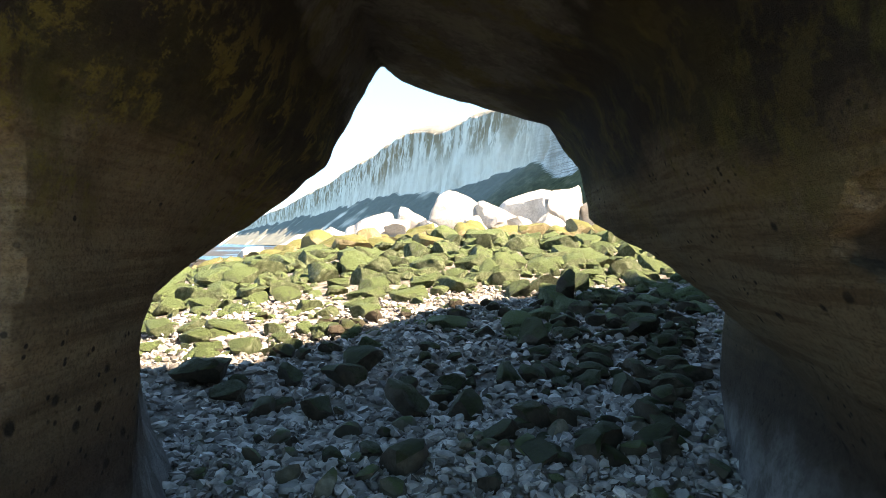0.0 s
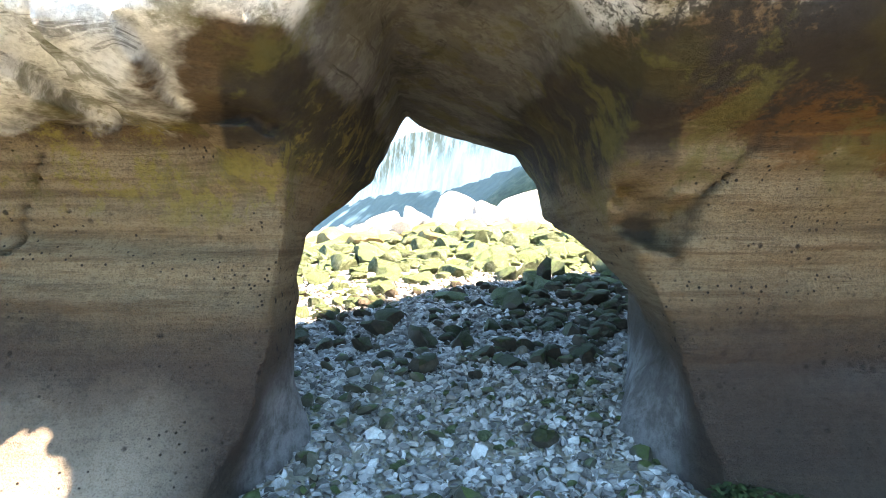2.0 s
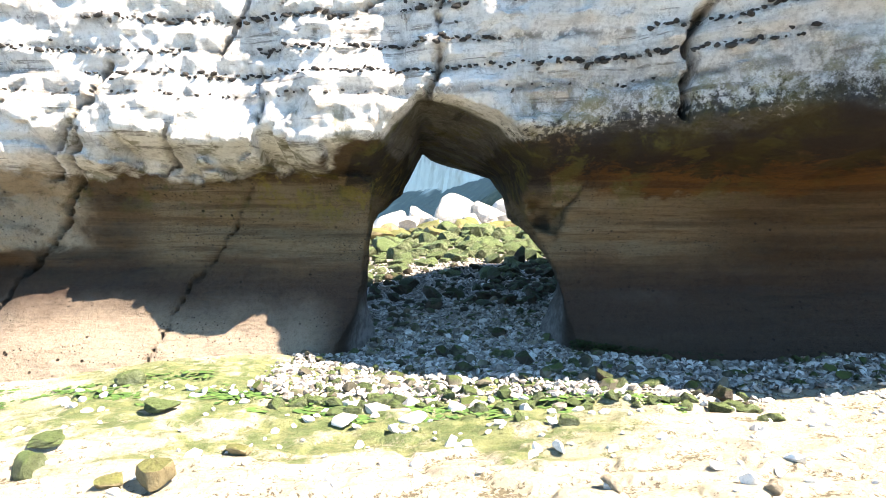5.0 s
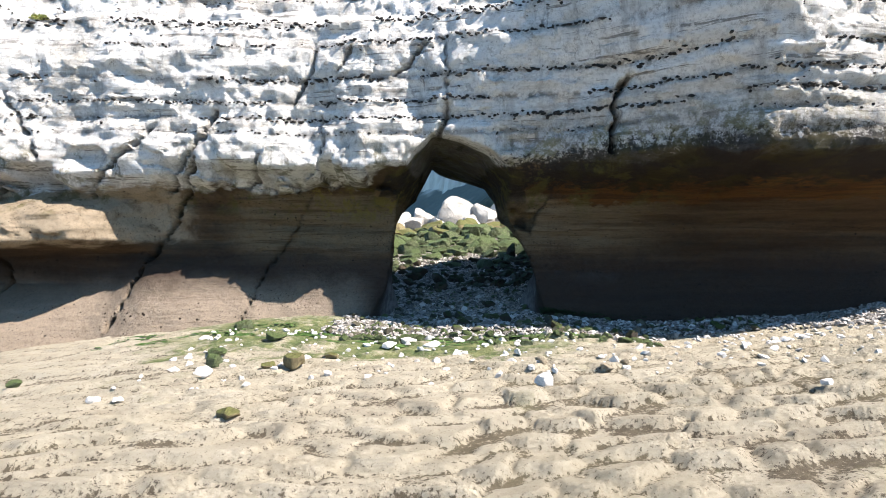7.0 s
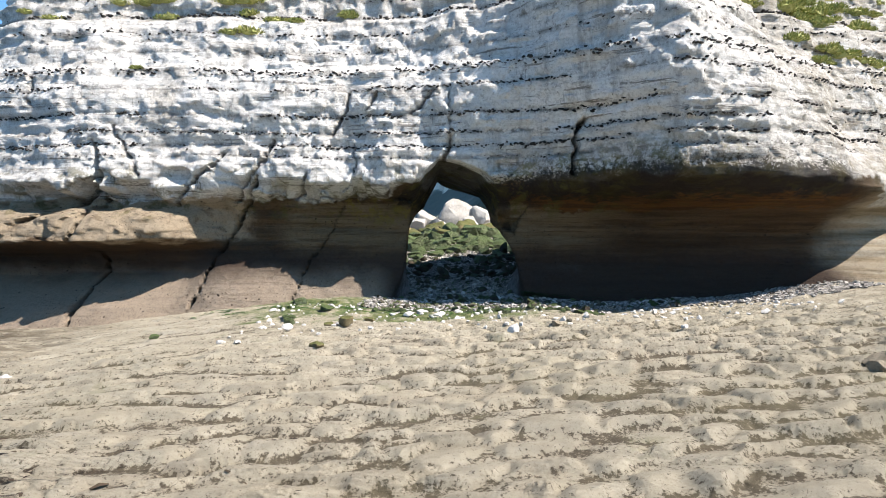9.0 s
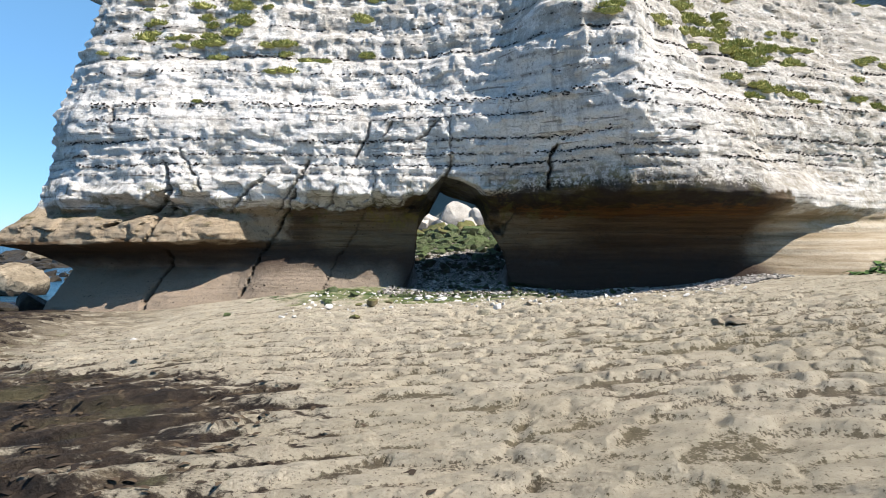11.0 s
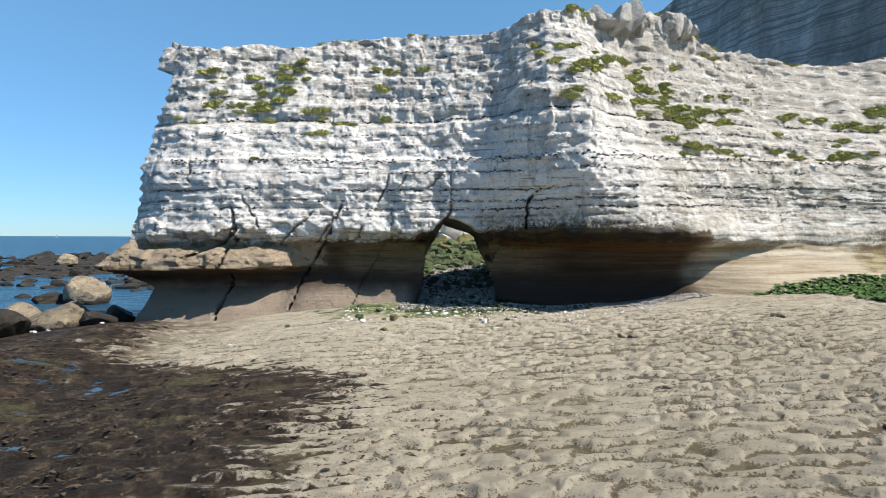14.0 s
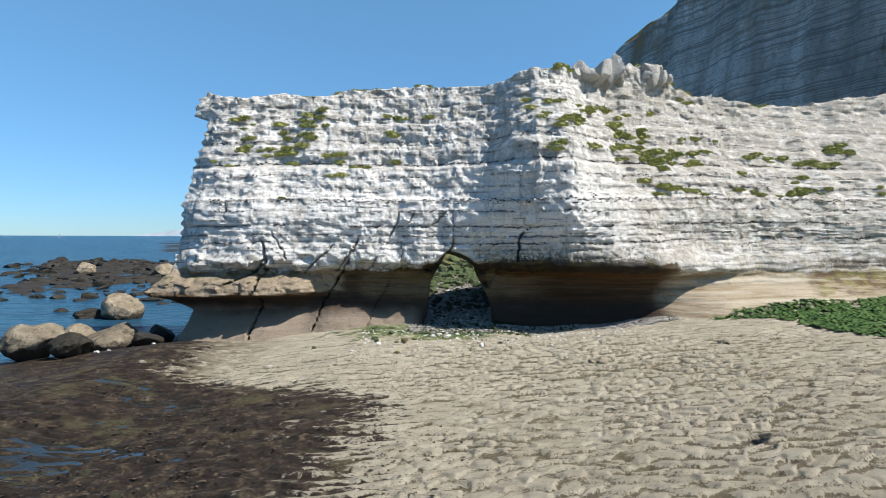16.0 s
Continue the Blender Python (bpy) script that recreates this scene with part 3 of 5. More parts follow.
def platform(x, y):
    """Height of the shore without its small relief."""
    x, y = np.asarray(x, float), np.asarray(y, float)
    x = x + 6.5 * sstep(3.0, -3.0, y) * sstep(-9.0, -14.0, x)
    base = np.interp(x, [-60, -30, -18, -13, -9, -4, 0, 5, 10, 16, 30, 60], [-4.0, -2.6, -1.5, -0.95, -0.6, 0.0, 0.15, 0.42, 0.72, 1.0, 2.0, 4.0])
    back = np.interp(y, [2, 4, 5.5, 8, 12, 16, 22, 33, 60, 150, 300], [0, 0.3, 0.42, 0.62, 0.98, 1.4, 2.1, 2.8, 2.6, 2.0, 1.0])
    back = back * sstep(-21, -9, x) * np.clip(1 - 0.02 * np.abs(x), 0.3, 1)
    out = np.interp(y, [-60, -30], [-0.6, 0.0])
    bank = 0.24 * sstep(-4.5, -0.5, y) * sstep(3.0, 1.0, y) * sstep(-14, -8, x) * sstep(-0.8, -3.5, x)
    trough = 0.27 * sstep(-3.6, -1.2, y) * sstep(4.0, 2.0, y) * sstep(1.5, 4.0, x) * sstep(11.0, 7.0, x)
    return base + back + out + bank - trough


def relief(x, y):
    """Small relief of the rock platform, and how far a place lies down in a weedy furrow, 0 to 1."""
    wx = 0.34 * fbm(x * 0.6, y * 0.6, 2, 5) + 0.16 * fbm(x * 2.3, y * 2.3, 4, 7)
    wy = 0.42 * fbm(x * 0.4 + 40, y * 0.5, 3, 6) + 0.10 * fbm(x * 2.1 + 9, y * 3.0, 4, 10)
    lean = y + wy - 0.10 * x
    # worn pads in rows, longer towards the sea where they turn into ripples; each rises to a rounded seaward edge with a hollow before it
    p1, p2, pv, pd = cells((x + wx) * 1.9, lean * 2.2, 11, 0.95)
    r1, r2, rv, rd = cells((x + 1.6 * wx) * 0.75, lean * 2.6, 15, 0.92)
    q1, q2 = cells((x + wx) * 4.4, lean * 5.4, 13, 0.95)[:2]
    padded = sstep(-5.0, 1.5, x + 0.1 * y + 1.5 + 2.5 * fbm(x * 0.3, y * 0.3, 2, 24))
    gap = (p2 - p1) * padded + (r2 - r1) * (1 - padded)
    val = pv * padded + rv * (1 - padded)
    ahead = -(pd * padded + rd * (1 - padded))
    top = sstep(0.0, 0.30, gap)
    small = sstep(0.0, 0.3, q2 - q1)
    busy = sstep(-0.2, 0.35, fbm(x * 0.5 + 11, y * 0.6, 3, 26)) * (0.5 + 0.5 * sstep(1.0, 6.0, x))
    # a few long joints
    joint = np.zeros(np.broadcast(x, y).shape)
    for ax, ay, bx, by in ((2.2, -6.5, 3.4, -15.0), (3.4, -15.0, 2.6, -22.0), (-1.5, -9.0, -4.5, -16.0), (6.5, -8.0, 6.0, -17.0), (0.4, -12.5, -0.6, -21.0), (-2.0, -4.0, -4.2, -8.0)):
        q = np.clip(((x - ax) * (bx - ax) + (y - ay) * (by - ay)) / ((bx - ax) ** 2 + (by - ay) ** 2), 0, 1)
        off = np.hypot(x + 2.2 * wx - ax - q * (bx - ax), y + wy - ay - q * (by - ay))
        joint = np.maximum(joint, np.exp(-(off / 0.06) ** 2))
    near = sstep(3.0, 0.5, y) * sstep(-17, -12, x)
    worn = 0.55 + 0.45 * sstep(-0.3, 0.3, fbm(x * 0.16, y * 0.16, 3, 21))
    calm = 0.45 + 0.55 * sstep(-1.0, -6.5, y)
    h = (0.05 * (top - 0.8) * worn + 0.125 * np.clip(ahead, -0.5, 0.5) * top + 0.045 * (val - 0.5) * top + 0.025 * busy * (small - 0.8) - 0.06 * joint) * calm
    h = h + 0.06 * fbm(x * 0.5 + 0.25 * y, y * 0.8, 3, 19) + 0.022 * fbm(x * 3.1, y * 4.6, 4, 9, 0.6)
    patch = sstep(-0.15, 0.2, fbm(x * 1.1 + 5, y * 1.7, 4, 22) + 0.08 * padded)
    hollow = sstep(0.0, -0.35, ahead)
    low = (1 - sstep(0.0, 0.5, gap)) * (0.25 + 0.75 * hollow) * (0.62 + 0.38 * patch) + 0.45 * hollow * patch * sstep(0.2, -0.1, fbm(x * 2.3, y * 2.3, 3, 23)) + 0.4 * busy * (1 - sstep(0.0, 0.3, q2 - q1)) * patch + 0.5 * joint
    low = np.clip(low, 0, 1) * (0.5 + 0.5 * sstep(-1.5, -8.0, y))
    return h * near + 0.06 * (1 - near) * fbm(x * 0.6, y * 0.6, 4, 8), low * near


def ground_at(x, y):
    return platform(x, y) + relief(np.asarray(x, float), np.asarray(y, float))[0]


def build_ground():
    xs = steps((-1500, -200, 100), (-200, -40, 10), (-40, -15, 0.6), (-15, -10, 0.1), (-10, 9, 0.047), (9, 15, 0.11), (15, 30, 0.3), (30, 120, 6), (120, 1500, 90))
    ys = steps((-400, -60, 40), (-60, -29, 1.0), (-29, -21, 0.09), (-21, 2, 0.048), (2, 14, 0.15), (14, 40, 0.5), (40, 400, 12), (400, 2400, 100))
    gx, gy = np.meshgrid(xs, ys, indexing="ij")
    h, groove = relief(gx, gy)
    me = mesh_of("ground", *sheet(xs, ys, platform(gx, gy) + h), MAT_GROUND)
    set_fac(me, "groove", groove)
    tagged(new("ground", me), "pale chalk shore platform worn into pads and furrows, weedy towards the sea", "ground", kind="structure")


build_ground()


def build_sea():
    xs = steps((-4500, -500, 500), (-500, -60, 20), (-60, 40, 2), (40, 4500, 400))
    ys = steps((-1500, -100, 100), (-100, 100, 4), (100, 4800, 200))
    gx, gy = np.meshgrid(xs, ys, indexing="ij")
    me = mesh_of("water", *sheet(xs, ys, SEA_LEVEL + 0.05 * fbm(gx * 0.15, gy * 0.3, 3, 31)), MAT_SEA)
    tagged(new("water", me), "calm blue sea reaching the horizon", "sea", kind="structure")


build_sea()

# ---- the chalk headland ----
# upright profiles of the front face: x, then (height, y) pairs
PROFILES = [
    (-15.3, (-1.6, 0.8), (-0.6, 1.2), (0.9, 2.3), (1.4, 1.6), (1.7, 0.3), (2.3, 0.7), (3.2, 1.7), (5, 2.3), (9, 3.4), (11.3, 3.8), (11.6, 3.2), (13, 3.5)),
    (-13.0, (-1.6, -0.3), (-0.6, 0.5), (0.1, 1.2), (0.8, 2.2), (1.4, 1.9), (1.7, 0.0), (2.2, 0.1), (2.6, 0.6), (2.8, 1.2), (3.1, 0.8), (3.3, 0.6), (5, 1.2), (9, 2.6), (11.4, 3.3), (13, 3.6)),
    (-9.8, (-1.6, -0.5), (-0.6, 0.2), (0.0, 0.6), (0.4, 1.2), (0.9, 2.1), (1.5, 1.8), (1.8, -0.15), (2.4, -0.05), (2.7, 0.5), (2.85, 1.3), (3.15, 1.3), (3.4, 0.2), (5, 0.7), (8.5, 2.5), (11, 3.3), (13, 3.9)),
    (-7.9, (-1.4, -0.2), (0.2, 1.05), (0.9, 1.8), (1.6, 1.8), (1.9, 0.3), (2.4, 0.5), (2.7, 0.9), (2.9, 1.2), (3.2, 0.8), (3.5, 0.55), (5, 0.9), (8, 2.3), (11, 3.4), (13, 4.1)),
    (-6.6, (-1.2, 0.0), (0.2, 0.65), (1.2, 1.3), (1.6, 1.75), (2.2, 1.9), (2.7, 1.7), (3.3, 0.8), (3.6, 0.6), (5, 0.95), (8, 2.3), (11, 3.5), (13, 4.3)),
    (-3.0, (-1.0, 0.3), (0.2, 0.95), (1.0, 1.5), (1.5, 1.8), (2.3, 2.0), (2.95, 1.8), (3.12, 1.1), (3.35, 0.55), (5, 0.9), (8, 2.3), (11, 3.2), (13, 4.0)),
    (-2.0, (-1.0, 0.5), (0.2, 1.15), (1.0, 1.6), (1.5, 1.85), (2.3, 2.0), (2.95, 1.75), (3.15, 1.0), (3.4, 0.3), (4.2, 0.35), (5, 0.75), (8, 2.2), (11, 3.0), (13, 3.8)),
    (-0.8, (-1.0, 0.8), (0.2, 1.35), (1.3, 1.75), (2.6, 1.7), (3.2, 1.2), (3.5, 0.45), (4.2, 0.45), (5, 0.75), (8, 2.0), (11, 2.8), (13, 3.6)),
    (0.8, (-1.0, 0.9), (0.2, 1.4), (1.3, 1.7), (2.6, 1.6), (3.2, 0.85), (3.6, 0.2), (5, 0.25), (8, 1.5), (9.5, 2.0), (11, 2.4), (13, 3.2)),
    (2.2, (-1.0, 0.9), (0.2, 1.35), (1.2, 1.7), (2.4, 1.5), (2.9, 1.1), (3.3, 0.3), (3.6, 0.15), (5, 0.05), (8, 0.6), (9.5, 1.5), (11, 1.9), (13, 2.6)),
    (2.9, (-1.0, 0.8), (0.2, 1.2), (1.2, 1.8), (2.4, 1.55), (2.9, 1.05), (3.25, 0.1), (3.55, -0.25), (5, -0.4), (8, -0.4), (9.5, 0.0), (11, 0.8), (13, 1.9)),
    (4.0, (-1.0, 0.7), (0.2, 1.1), (1.2, 1.85), (2.4, 1.6), (2.9, 1.0), (3.2, -0.3), (3.5, -0.85), (5, -1.0), (8, -1.3), (9.5, -1.1), (10.3, -0.7), (11, -0.1), (13, 1.3)),
    (5.2, (-1.0, 0.6), (0.2, 1.05), (1.2, 1.9), (2.4, 1.6), (2.9, 1.0), (3.15, -0.6), (3.45, -1.75), (5, -1.8), (8, -1.4), (10, -0.7), (11, -0.1), (13, 1.6)),
    (7.0, (-1.0, 0.3), (0.3, 1.0), (1.2, 1.7), (2.3, 1.4), (2.8, 0.6), (3.15, -1.1), (3.5, -1.85), (5, -1.6), (8, 0.2), (10, 1.4), (13, 3.2)),
    (9.0, (-1.0, 0.3), (0.4, 0.9), (1.2, 1.6), (2.1, 1.5), (2.6, 0.6), (3.0, -0.9), (3.45, -1.45), (5, -0.5), (8, 1.6), (10, 2.8), (12, 3.9), (14, 4.5)),
    (10.8, (-1.0, -0.6), (0.5, 0.2), (1.4, 1.3), (2.2, 1.6), (2.7, 0.8), (3.1, -0.35), (3.5, -0.45), (5, 1.2), (8, 2.4), (10, 3.7), (12, 4.6), (14, 5.0)),
    (13.5, (-1.0, -3.0), (0.7, -1.4), (1.5, 0.4), (2.2, 1.6), (2.7, 1.9), (3.1, 1.3), (3.6, 1.5), (5, 2.3), (8, 3.4), (10, 4.8), (13, 6.6)),
    (17.0, (0.0, -2.5), (1.0, 0.0), (1.6, 1.6), (2.2, 2.8), (2.8, 3.3), (3.4, 3.2), (5, 3.8), (8, 5.0), (10, 6.2), (13, 7.6)),
    (24.0, (0.0, 0.5), (1.5, 3.0), (2.4, 4.6), (3.4, 5.0), (5, 5.4), (8, 6.8), (10, 8.0), (13, 9.6)),
    (40.0, (0.0, 4.0), (2.0, 7.0), (5, 8.4), (8, 9.8), (13, 12.6)),
]
# cracks in the face: (x, z) from end to end, width, depth
CRACKS = [
    ([(-7.4, -0.2), (-6.9, 1.3), (-6.0, 2.8), (-5.4, 3.6)], 0.05, 0.5),
    ([(-4.3, 3.02), (-2.6, 3.1), (-1.25, 3.06)], 0.035, 0.25),
    ([(-4.6, 0.1), (-4.1, 1.3), (-3.2, 2.9)], 0.03, 0.22),
    ([(-10.6, -0.7), (-10.3, 1.4), (-10.0, 2.6), (-9.6, 3.4), (-9.9, 4.6)], 0.06, 0.7),
    ([(-11.6, 2.3), (-10.4, 2.9), (-9.7, 3.6)], 0.06, 0.6),
    ([(3.05, 3.6), (3.1, 4.6), (3.25, 5.0)], 0.06, 0.6),
    ([(-0.65, 3.6), (-0.2, 4.3), (-0.15, 4.6)], 0.06, 0.4),
    ([(-0.15, 4.6), (-0.1, 5.3), (-0.2, 5.9)], 0.035, 0.15),
    ([(-1.2, 5.3), (-0.55, 5.95)], 0.05, 0.3),
    ([(-3.4, 4.75), (-3.15, 5.2), (-2.9, 5.95)], 0.045, 0.25),
    ([(-2.75, 3.7), (-2.75, 4.5)], 0.035, 0.2),
    ([(-2.5, 5.4), (-2.1, 6.0)], 0.035, 0.18),
    ([(-7.8, 2.9), (-7.0, 3.6), (-6.2, 4.3)], 0.05, 0.35),
    ([(-4.5, 3.0), (-4.05, 3.7)], 0.05, 0.35),
    ([(-11.8, 5.6), (-11.9, 6.6)], 0.06, 0.3),
    ([(-8.6, 3.5), (-8.9, 4.2), (-9.4, 5.0)], 0.045, 0.3),
    ([(1.7, 2.0), (1.85, 2.4), (2.15, 3.0)], 0.03, 0.12),
    ([(-6.2, 3.0), (-5.4, 3.8), (-5.0, 4.6)], 0.05, 0.25),
]


def away_from(path, x, z):
    best = np.full(np.broadcast(x, z).shape, 99.0)
    for (ax, az), (bx, bz) in zip(path, path[1:]):
        t = np.clip(((x - ax) * (bx - ax) + (z - az) * (bz - az)) / ((bx - ax) ** 2 + (bz - az) ** 2), 0, 1)
        best = np.minimum(best, np.hypot(x - ax - t * (bx - ax), z - az - t * (bz - az)))
    return best


def crack_distance(path, x, z):
    return away_from(path, x + 0.14 * fbm(x * 3.3, z * 3.3, 4, 61, 0.65), z + 0.08 * fbm(x * 3.3 + 5, z * 3.3, 3, 62))


def bed_height(x, z):
    """Height within the gently waving beds of chalk."""
    return z + 0.10 * np.sin(x * 0.23 + 0.6) + 0.07 * vnoise(x * 0.6, z * 0.3, 41) - 0.012 * x


BEDS = [4.15, 4.47, 4.82, 5.3, 6.05, 6.6, 7.3, 7.9, 8.6, 9.2, 9.9, 10.6, 11.3, 12.0, 12.6]


def face(x, z):
    """y of the front face."""
    x, z = np.broadcast_arrays(np.asarray(x, float), np.asarray(z, float))
    x0, z0 = x, z
    # the lip is broken into blocks
    broken = sstep(2.4, 3.1, z) * sstep(4.6, 3.6, z)
    z = z + broken * (0.22 * fbm(x * 0.8, x * 0, 3, 43) + 0.16 * np.round(1.5 * vnoise(x * 1.9, z * 1.2, 44)) * sstep(1.5, -2.0, x))
    cols = [np.interp(z, [p[0] for p in prof[1:]], [p[1] for p in prof[1:]]) for prof in PROFILES]
    px = np.array([p[0] for p in PROFILES])
    x = x + 0.45 * fbm(x * 0.45, z * 0.4, 4, 34, 0.6) * sstep(3.4, 4.2, z)
    i = np.clip(np.searchsorted(px, x) - 1, 0, len(px) - 2)
    t = np.clip((x - px[i]) / (px[i + 1] - px[i]), 0, 1)
    t = 0.5 * t + 0.5 * t * t * (3 - 2 * t)
    stack = np.array(cols)
    take = np.indices(np.broadcast(x, z).shape)
    t = np.where(np.abs(x - 1.4) < 2.5, np.clip((x - px[i]) / (px[i + 1] - px[i]), 0, 1), t)
    y = stack[(i, *take)] * (1 - t) + stack[(i + 1, *take)] * t
    x, z = x0, z0
    up = sstep(3.2, 4.0, z)
    high = sstep(5.0, 8.5, z)
    zb = bed_height(x, z)
    # gullies and buttresses
    y = y + up * (0.14 + 0.2 * high) * fbm(x * 0.55, z * 0.12, 4, 51)
    jx, jz = x + 0.25 * fbm(x * 1.1, z * 1.1, 3, 45), z + 0.12 * fbm(x * 1.3 + 7, z * 1.3, 3, 42)
    y = y + up * ((0.045 + 0.055 * high) * facets(jx * 1.25, jz * 1.7, 46) + 0.065 * facets(jx * 2.7, jz * 3.4, 49) + 0.03 * facets(jx * 6.5, jz * 7.5, 50))
    layer = np.floor(zb * 3.7 + 0.35 * vnoise(x * 0.7, zb * 0.8, 33))
    y = y + up * (0.5 + 0.5 * high) * (0.08 * (lattice(layer, layer * 0, layer * 0, 32) - 0.5) + 0.06 * vnoise(x * 0.9, layer * 5.3, 31) + 0.05 * vnoise(x * 3.1, layer * 7.7, 30))
    y = y + sstep(2.7, 3.0, z) * sstep(4.3, 3.6, z) * sstep(2.5, -0.5, x) * 0.20 * facets(jx * 0.95, jz * 1.5, 39)
    y = y + sstep(1.5, 1.8, z) * sstep(3.4, 2.9, z) * sstep(-4.5, -6.5, x) * (0.16 * facets(jx * 1.1, jz * 1.4, 38) + 0.07 * facets(jx * 3.0, jz * 3.6, 37))
    y = y + up * (0.025 * vnoise(x * 1.1, zb * 5.5, 35) + 0.018 * vnoise(x * 2.2, zb * 12.0, 36))
    y = y + (1 - up) * 0.02 * facets(jx * 1.5, jz * 4.5, 40)
    y = y - up * high * 0.06 * np.abs(vnoise(x * 2.1 + 0.3 * fbm(x, z * 2, 3, 48), z * 0.35, 47))
    y = y + up * 0.04 * fbm(x * 1.1, z * 0.9, 5, 53, 0.65) + (1 - up) * 0.10 * fbm(x * 0.5, z * 1.3, 5, 55)
    # each bed stands a little proud and is rounded at its top; a furrow runs along each row of flints
    for n, b in enumerate(BEDS):
        d = zb - b
        y = y - up * (0.02 + 0.035 * high) * (0.5 + 1.0 * vnoise(x * 1.2, n * 3.1, 57)) * sstep(-0.28, -0.04, d) * sstep(0.02, -0.02, d)
        y = y + up * 0.045 * np.exp(-(d / 0.045) ** 2) * (0.2 + 1.1 * np.abs(vnoise(x * 1.1, n * 2.7, 58)))
    # ledges that hold the growth
    for h, w in ((6.75, 0.25), (8.45, 0.4), (9.7, 0.3), (11.0, 0.35)):
        y = y + 0.7 * w * (sstep(h - 0.12, h + 0.08, zb) - 0.5) * up * sstep(4.5, 6.0, z)
    y = y + (1 - up) * 0.035 * np.sin(zb * 17 + 2.0 * vnoise(x * 0.5, z * 2, 59)) * sstep(0.8, 2.0, z)
    for path, width, depth in CRACKS:
        y = y + depth * np.exp(-(crack_distance(path, x, z) / (0.7 * width)) ** 2)
    y = y + 0.03 * fbm(x * 4.5, z * 4.5, 3, 63)
    # a broken pocket beside the arch
    y = y + 0.45 * sstep(0.25, 0.14, np.maximum(np.abs(x - 1.5) * 0.85, np.abs(z - 2.34 + 0.3 * (x - 1.5))) + 0.08 * fbm(x * 5, z * 5, 3, 64))
    return y


def top_at(x, y):
    t = np.interp(x, [-16.5, -14.5, -13, -9, -6, -2, 2, 5, 8, 10.8, 12.2, 13.5, 16, 20, 30, 42], [12.0, 12.95, 12.6, 12.75, 13.1, 13.2, 13.2, 13.6, 13.9, 14.3, 14.6, 13.6, 13.3, 13.2, 14.5, 18])
    t = t + np.exp(-((x - 10.3) / 1.7) ** 2) * sstep(4.5, 5.6, y) * (0.3 + 0.6 * np.abs(fbm(x * 1.1, y * 1.1, 4, 79)))
    return t + 0.35 * fbm(x * 0.5, y * 0.5, 4, 71) + 0.14 * fbm(x * 2.2, y * 2.2, 3, 73)


def rear(x, z):
    """y of the far side."""
    y = np.interp(x, [-17, -14, -8, -2, 3, 8, 10, 13, 20, 42], [5.5, 6.0, 6.2, 5.4, 5.6, 6.3, 7.4, 9.6, 14, 18])
    y = y + 0.25 * fbm(x * 0.6, z * 0.6, 4, 75) - np.interp(x, [-8, 2.5, 5, 8, 10.5], [0.08, 0.08, 0.245, 0.24, 0.08]) * np.maximum(z - 4, 0)
    y = y - 0.5 * sstep(3.6, 1.8, z) * sstep(1.2, 0.2, z) + 0.3 * sstep(0.8, -0.5, z)
    return y


ARCH_FRONT = [(-1.85, -1.2), (-1.75, 0.2), (-1.52, 0.8), (-1.38, 1.5), (-1.32, 2.5), (-1.22, 3.0), (-0.8, 3.5), (-0.4, 4.0), (0.1, 3.85), (0.65, 3.6), (1.05, 3.1), (1.2, 2.6), (1.4, 2.1), (1.7, 1.5), (1.85, 1.0), (1.95, 0.4), (2.1, -1.2)]
ARCH_MIDDLE = [(-0.95, -1.2), (-1.34, 0.4), (-1.45, 0.85), (-1.46, 1.3), (-1.44, 1.9), (-1.38, 2.3), (-1.0, 2.95), (-0.55, 3.85), (-0.25, 3.8), (0.5, 3.5), (0.95, 3.2), (1.15, 2.6), (1.45, 2.1), (1.85, 1.55), (2.03, 1.15), (1.7, 0.55), (1.0, -1.2)]
ARCH_REAR = [(-1.9, -1.2), (-2.4, 0.3), (-2.68, 0.9), (-2.75, 1.45), (-2.62, 1.96), (-1.7, 2.48), (-1.03, 3.02), (-0.55, 3.9), (-0.38, 3.76), (0.4, 3.52), (0.92, 3.36), (1.2, 2.95), (1.3, 2.5), (1.85, 2.28), (2.55, 1.95), (2.48, 0.7), (1.7, -1.2)]


def arch_distance(x, z, y):
    """Distance from the wall of the arch at depth y, negative inside the opening."""
    key = [0.4, 1.6, 2.8, 5.3, 7.0]
    sets = [np.array(ARCH_FRONT) * [1.15, 1.0] + [0, 0.1], np.array(ARCH_FRONT), np.array(ARCH_MIDDLE), np.array(ARCH_REAR), np.array(ARCH_REAR) * [1.5, 1.1]]
    j = int(np.clip(np.searchsorted(key, y) - 1, 0, 3))
    t = min(max((y - key[j]) / (key[j + 1] - key[j]), 0), 1)
    poly = sets[j] * (1 - t) + sets[j + 1] * t
    best, inside = np.full(x.shape, 99.0), np.zeros(x.shape, bool)
    for (ax, az), (bx, bz) in zip(poly, np.roll(poly, -1, 0)):
        u = np.clip(((x - ax) * (bx - ax) + (z - az) * (bz - az)) / ((bx - ax) ** 2 + (bz - az) ** 2), 0, 1)
        best = np.minimum(best, np.hypot(x - ax - u * (bx - ax), z - az - u * (bz - az)))
        cross = (az > z) != (bz > z)
        inside ^= cross & (x < (bx - ax) * (z - az) / (bz - az + 1e-12) + ax)
    return np.where(inside, -best, best)


